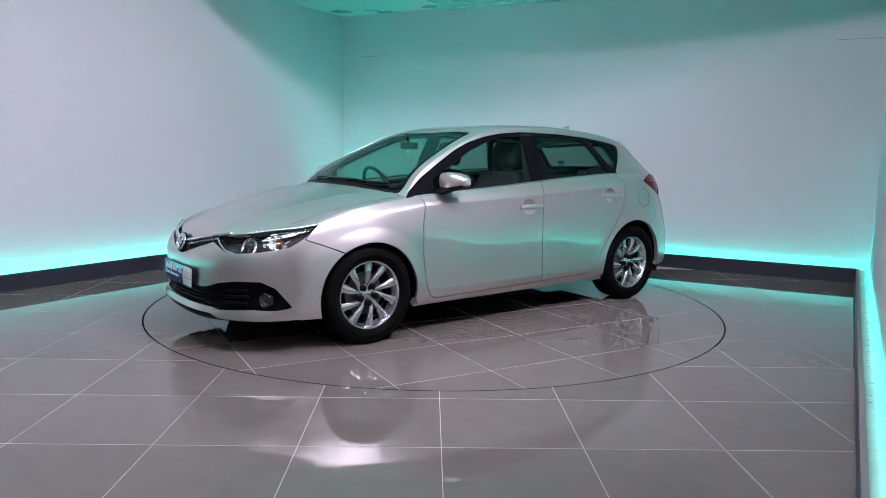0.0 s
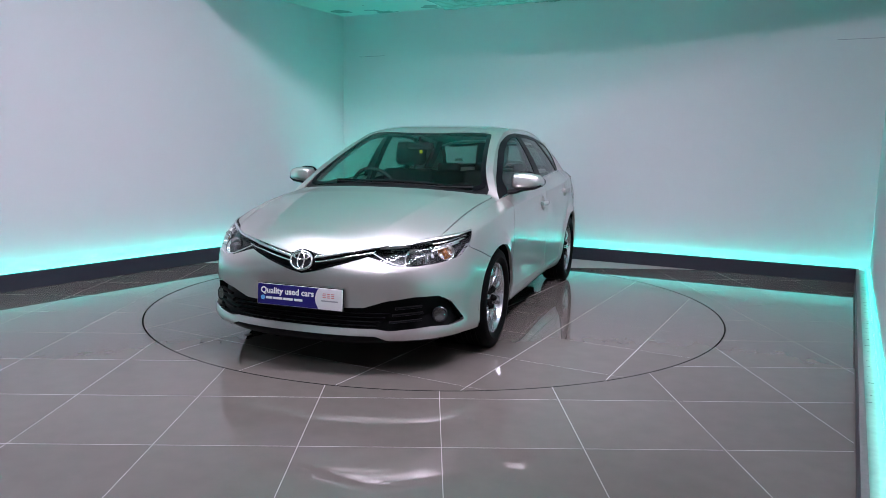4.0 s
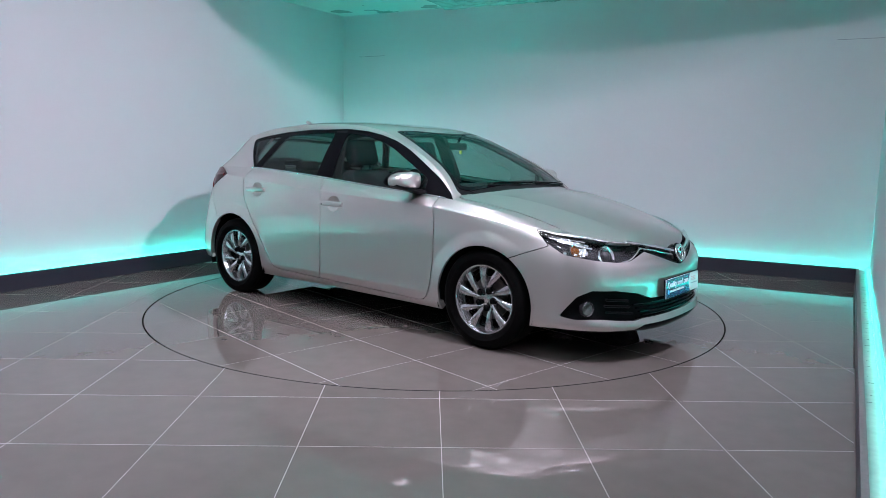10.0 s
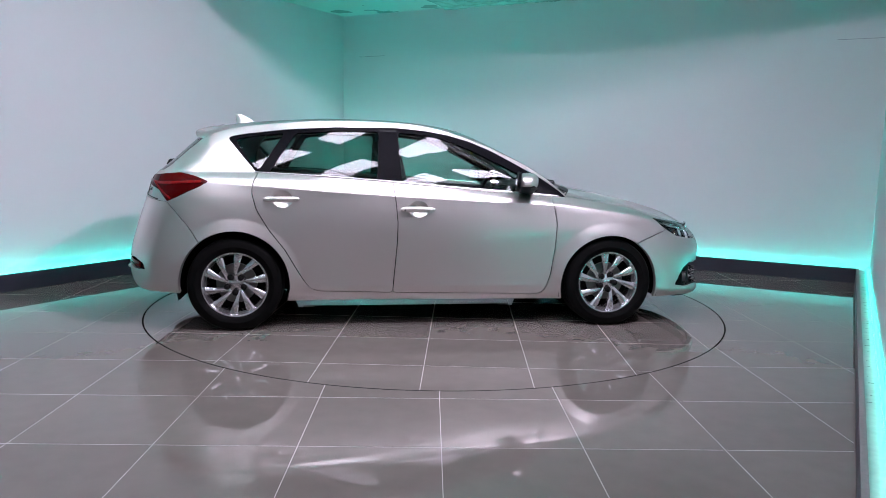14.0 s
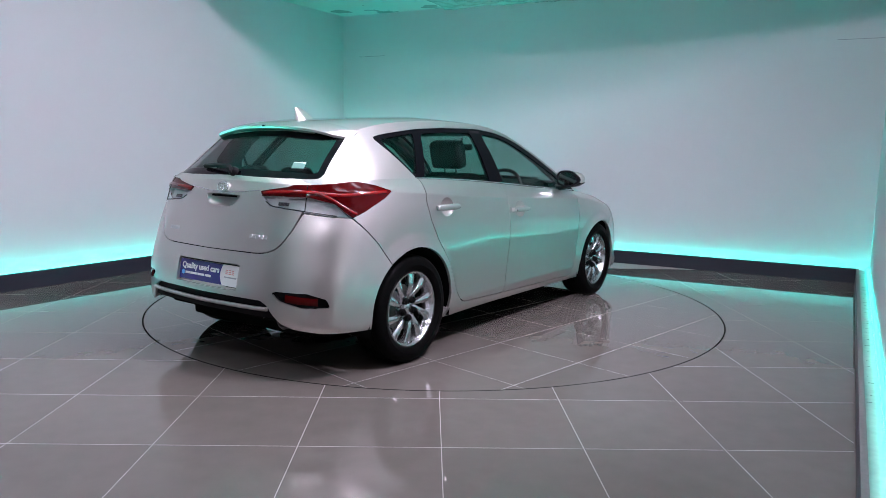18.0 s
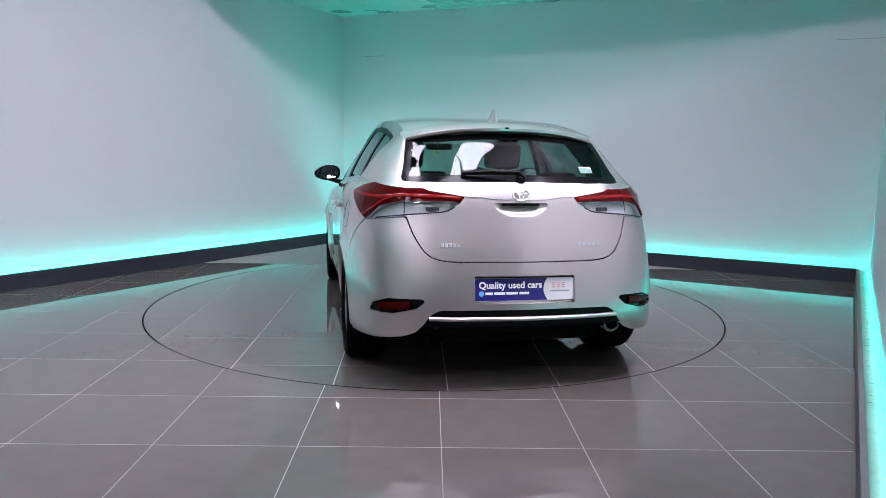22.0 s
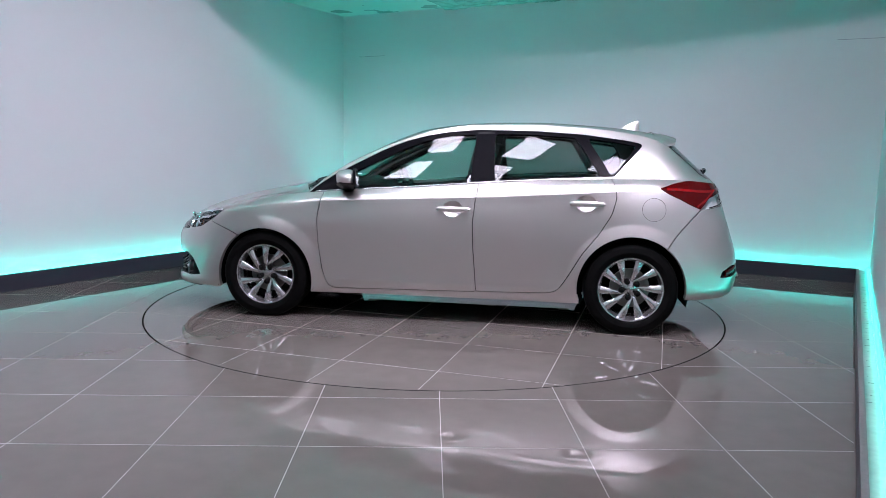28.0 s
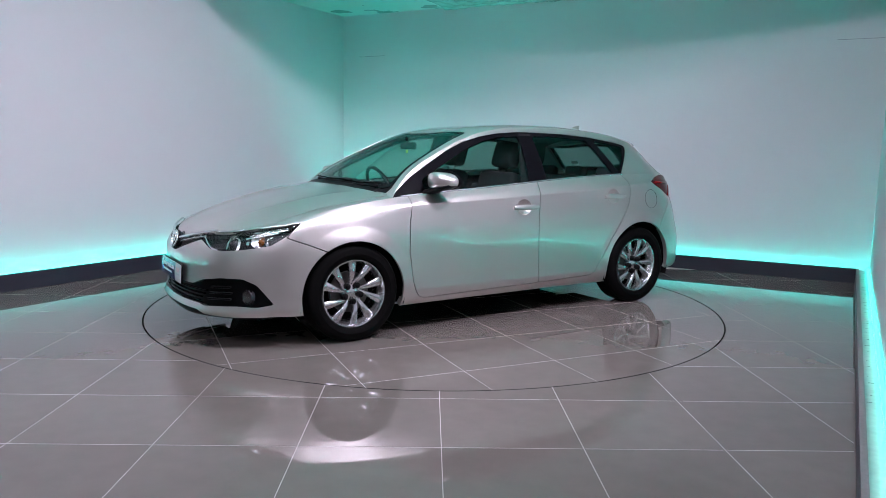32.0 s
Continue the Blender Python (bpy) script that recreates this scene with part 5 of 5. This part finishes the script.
# ---- doors: handles, mirrors, belt trim, fuel flap ----
def handle(x, z, s):
    p, n = on_side(x, z, s)
    m = basis(p, n)
    d = 1 if m.col[0].x > 0 else -1
    parent = DOORS["door_1" if x > -.3 else "door_2"][0 if s > 0 else 1]
    rows = []
    for t in np.linspace(-1, 1, 15):
        u = t * .116
        o = .020 + .014 * (1 - t * t)
        hh = .0185 * (1 - .25 * abs(t) ** 3)
        if abs(t) > .98:
            hh *= .7
        rows.append([(u, hh * math.cos(a), o + .009 * math.sin(a)) for a in np.linspace(0, math.tau, 12, endpoint=False)])
    b = loft(rows)
    b.transform(m)
    part("door_handle", b, PAINT, parent, "silver pull handle")
    for t in (-.085, .085):
        part("handle_mount", box(t - .020, t + .020, -.015, .015, -.004, .024, .005, 2, m), PAINT, parent)


BOWLS = {"1": (-.072, .830), "2": (-.980, .892)}


def dish(name, label, at):
    """A rounded hollow for the fingers behind a handle."""
    v, f = shell.take(label)
    rho = np.hypot((v[:, 0] - at[0]) / .068, (v[:, 2] - at[1]) / .058)
    v = v - normals_of(v, f) * (.026 * np.clip(1 - rho ** 2, 0, 1) ** .7)[:, None]
    v, f = thick(v, f, .003)
    return [sheet_part(name, v, f, PAINT, CAR, ""), sheet_part(name, *mirrored(v, f), PAINT, CAR, "")]


for k_ in ("1", "2"):
    for o_, par in zip(dish("handle_bowl", "bowl_" + k_, BOWLS[k_]), DOORS["door_" + k_]):
        o_.parent = par
for s in (1, -1):
    handle(-.078, .827, s)
    handle(-.985, .889, s)
part("lock_barrel", dome([.0, .0065, .008], [.003, .0025, -.003], basis(on_side(-.165, .826, -1)[0] + Vector((0, -.033, 0)), Vector((0, -1, 0))), 16), STEEL, DOORS["door_1"][1])
p, n = on_side(-1.424, .862)
m = basis(p + n * .0008, n)
ring = tube([(.077 * math.cos(k * math.tau / 64), .077 * math.sin(k * math.tau / 64), 0) for k in range(64)], .0011, 5, True)
ring.transform(m)
part("fuel_flap", ring, LINER, [o for o in CAR.children if o.name.startswith("rear_quarter")][0], "round fuel flap joint")

t_edge = top_edge()
for s in (1, -1):
    xs = np.linspace(.93, -1.165, 60)
    o = np.argsort(t_edge[:, 0])
    path = [Vector((x, s * (np.interp(x, t_edge[o, 0], t_edge[o, 1]) + .004), np.interp(x, t_edge[o, 0], t_edge[o, 2]) + .002)) for x in xs]
    part("waist_trim", tube(path, .0062, 8), SILVER_TRIM, CAR, "bright waistline moulding")
    # mirror on its black foot
    rows = []
    for k, (yy, x0, x1, z0, z1) in enumerate(((.795, .655, .700, .985, 1.060), (.815, .640, .735, .975, 1.082), (.87, .625, .748, .972, 1.088), (.93, .612, .742, .975, 1.084), (.975, .606, .722, .984, 1.072), (1.002, .610, .690, .998, 1.052), (1.012, .622, .665, 1.008, 1.035))):
        cx, cz, rx, rz = (x0 + x1) / 2, (z0 + z1) / 2, (x1 - x0) / 2, (z1 - z0) / 2
        ring = []
        for a in np.linspace(0, math.tau, 24, endpoint=False):
            c, q = math.cos(a), math.sin(a)
            ring.append((cx + rx * abs(c) ** (.7 if c > 0 else .35) * (1 if c > 0 else -1), s * yy, cz + rz * abs(q) ** .75 * (1 if q > 0 else -1)))
        rows.append(ring)
    mir = part("door_mirror", loft(rows), PAINT, DOORS["door_1"][0 if s > 0 else 1], "silver door mirror on a black foot")
    b = loft([[(x, y, z) for x, y, z in r] for r in [
        [(.70 + .055 * math.cos(a), s * .76, .945 + .022 * math.sin(a)) for a in np.linspace(0, math.tau, 14, endpoint=False)],
        [(.69 + .052 * math.cos(a), s * .83, .958 + .018 * math.sin(a)) for a in np.linspace(0, math.tau, 14, endpoint=False)],
        [(.68 + .058 * math.cos(a), s * .88, .974 + .016 * math.sin(a)) for a in np.linspace(0, math.tau, 14, endpoint=False)],
        [(.672 + .062 * math.cos(a), s * .95, .983 + .014 * math.sin(a)) for a in np.linspace(0, math.tau, 14, endpoint=False)],
        [(.655 + .045 * math.cos(a), s * 1.0, 1.0 + .008 * math.sin(a)) for a in np.linspace(0, math.tau, 14, endpoint=False)]]])
    part("mirror_foot", b, BLACK, mir)
    b = loft([[(x, s * y, z) for x, y, z in r] for r in [[(.735 - .03 * k, .895 + .045 * k, .996 + .003 * k + dz) for dz in (-.006, .006)] + [(.728 - .03 * k, .90 + .045 * k, .996 + .003 * k + dz) for dz in (.006, -.006)] for k in range(3)]])
    part("mirror_indicator", b, LENS, mir, "slim clear indicator")
    for nm, k, x0, x1, mt in (("mirror_surround", 1.0, .598, .618, SATIN_BLACK), ("mirror_glass", .80, .5955, .600, MIRROR_GLASS)):
        # flat at the door, drawn to a rounded point at the outer end
        ring = []
        for a in np.linspace(0, math.tau, 40, endpoint=False):
            c, q = math.cos(a), math.sin(a)
            u_ = abs(c) ** (.55 if c < 0 else .9) * (1 if c > 0 else -1)
            high = .062 * (1 - .42 * max(u_, 0) ** 1.6)
            ring.append((.902 + .108 * k * u_, 1.032 - .010 * max(u_, 0) + high * k * abs(q) ** .8 * (1 if q > 0 else -1)))
        face = loft([[(x - .16 * (y - .9) + .12 * (z - 1.03), s * y, z) for y, z in ring] for x in (x1, x0)])
        part(nm, face, mt, mir)

# ---- cabin ----
v, f = top.take("roof")
v = v - normals_of(v, f) * .035
k = v[f].mean(1)
f = f[(k[:, 0] > -1.48) & (k[:, 0] < .25)]
v[np.abs(v[:, 1]) < .002, 1] = 0
vv, ff = both_sides(v, f)
sheet_part("headlining", vv, ff[:, ::-1], HEADLINER, CAR, "dark grey headlining")


def pad(x0, x1, y0, y1, z0, z1, bevel, m=None):
    return box(x0, x1, y0, y1, z0, z1, bevel, 4, m)


def seat(y):
    lean = Matrix.Translation((-.06, 0, .49)) @ Matrix.Rotation(radians(-17), 4, "Y")
    b = pad(-.10, .42, y - .24, y + .24, .40, .56, .05)
    ob = part("front_seat", b, CLOTH, CAR, "dark grey cloth front seat")
    part("backrest", joined(pad(-.065, .065, y - .225, y + .225, -.05, .60, .05, lean), pad(-.03, .10, y - .25, y - .16, .05, .48, .035, lean), pad(-.03, .10, y + .16, y + .25, .05, .48, .035, lean)), CLOTH, ob)
    part("headrest", pad(-.05, .05, y - .135, y + .135, .645, .845, .045, lean), CLOTH, ob)
    for k in (-.05, .05):
        part("headrest_post", tube([lean @ Vector((0, y + k, .55)), lean @ Vector((0, y + k, .70))], .006, 6), CABIN, ob)


for y in (.37, -.37):
    seat(y)
lean = Matrix.Translation((-1.14, 0, .50)) @ Matrix.Rotation(radians(-24), 4, "Y")
bench = part("rear_bench", pad(-1.15, -.66, -.66, .66, .42, .56, .05), CLOTH, CAR, "dark grey cloth rear bench")
part("backrest", pad(-.07, .07, -.66, .66, -.05, .56, .05, lean), CLOTH, bench)
for y in (.40, 0, -.40):
    part("headrest", pad(-.045, .045, y - .12, y + .12, .56, .66, .04, lean), CLOTH, bench)
dash = part("dashboard", loft([[(x, y, z) for x, z in ((1.06, .55), (1.08, .93), (.98, .972), (.80, .985 + .02 * (abs(y + .37) < .2)), (.64, .955 + .02 * (abs(y + .37) < .2)), (.58, .87), (.62, .70), (.70, .55))] for y in np.linspace(-.60, .60, 21)]), CABIN, CAR, "black dashboard")
part("console", pad(-.1, .66, -.11, .11, .36, .58, .04), CABIN, dash)
part("door_card", joined(*(pad(-.95, .80, s * .752 - .018, s * .752 + .018, .35, .93, .015) for s in (1, -1))), CABIN, CAR, "black inner door trims")
m = Matrix.Translation((.47, -.37, .915)) @ Matrix.Rotation(radians(-66), 4, "Y")
wheel_rim = tube([(.183 * math.cos(k * math.tau / 40), .183 * math.sin(k * math.tau / 40), 0) for k in range(40)], .015, 10, True)
wheel_rim.transform(m)
sw = part("steering_wheel", wheel_rim, CABIN, CAR, "black steering wheel")
part("steering_hub", joined(pad(-.06, .06, -.07, .07, -.03, .01, .02, m), *(pad(a[0], a[1], a[2], a[3], -.012, .004, .005, m) for a in ((-.02, .03, .06, .18), (-.02, .03, -.18, -.06), (-.18, -.05, -.025, .025)))), CABIN, sw)
part("steering_column", tube([m @ Vector((0, 0, -.02)), m @ Vector((0, 0, -.25))], .04, 10), CABIN, sw)
mir = part("interior_mirror", pad(.395, .42, -.125, .095, 1.235, 1.290, .022), BLACK, CAR, "black interior mirror with a yellow tag")
part("mirror_stalk", tube([(.41, -.015, 1.28), (.43, -.01, 1.33)], .010, 8), BLACK, mir)
part("yellow_tag", pad(.425, .432, -.012, .012, 1.205, 1.232, .006), YELLOW, mir)
for s in (1, -1):
    part("b_pillar_trim", loft([[(-.20 + dx - (z - 1.0) * .2, s * (yy + dy), z) for dx, dy in ((-.06, 0), (.06, 0), (.05, -.03), (-.05, -.03))] for z, yy in ((.95, .745), (1.1, .70), (1.25, .645), (1.37, .585))]), CABIN, CAR, "dark pillar trim")
    part("a_pillar_trim", loft([[(x + dx, s * (y + dy), z) for dx, dy in ((-.03, .0), (.03, .0), (.02, -.03), (-.02, -.03))] for x, y, z in ((.88, .665, .99), (.66, .63, 1.115), (.42, .595, 1.225), (.22, .56, 1.31))]), HEADLINER, CAR, "dark grey pillar trim")
    part("c_pillar_trim", loft([[(x + dx, s * (y + dy), z) for dx, dy in ((-.10, .0), (.09, .0), (.08, -.03), (-.08, -.03))] for x, y, z in ((-1.40, .655, 1.05), (-1.42, .612, 1.15), (-1.38, .552, 1.25), (-1.32, .505, 1.32))]), CABIN, CAR, "dark pillar trim")
part("parcel_shelf", pad(-1.82, -1.30, -.60, .60, 1.0, 1.02, .008), CABIN, CAR, "dark parcel shelf")


motions()
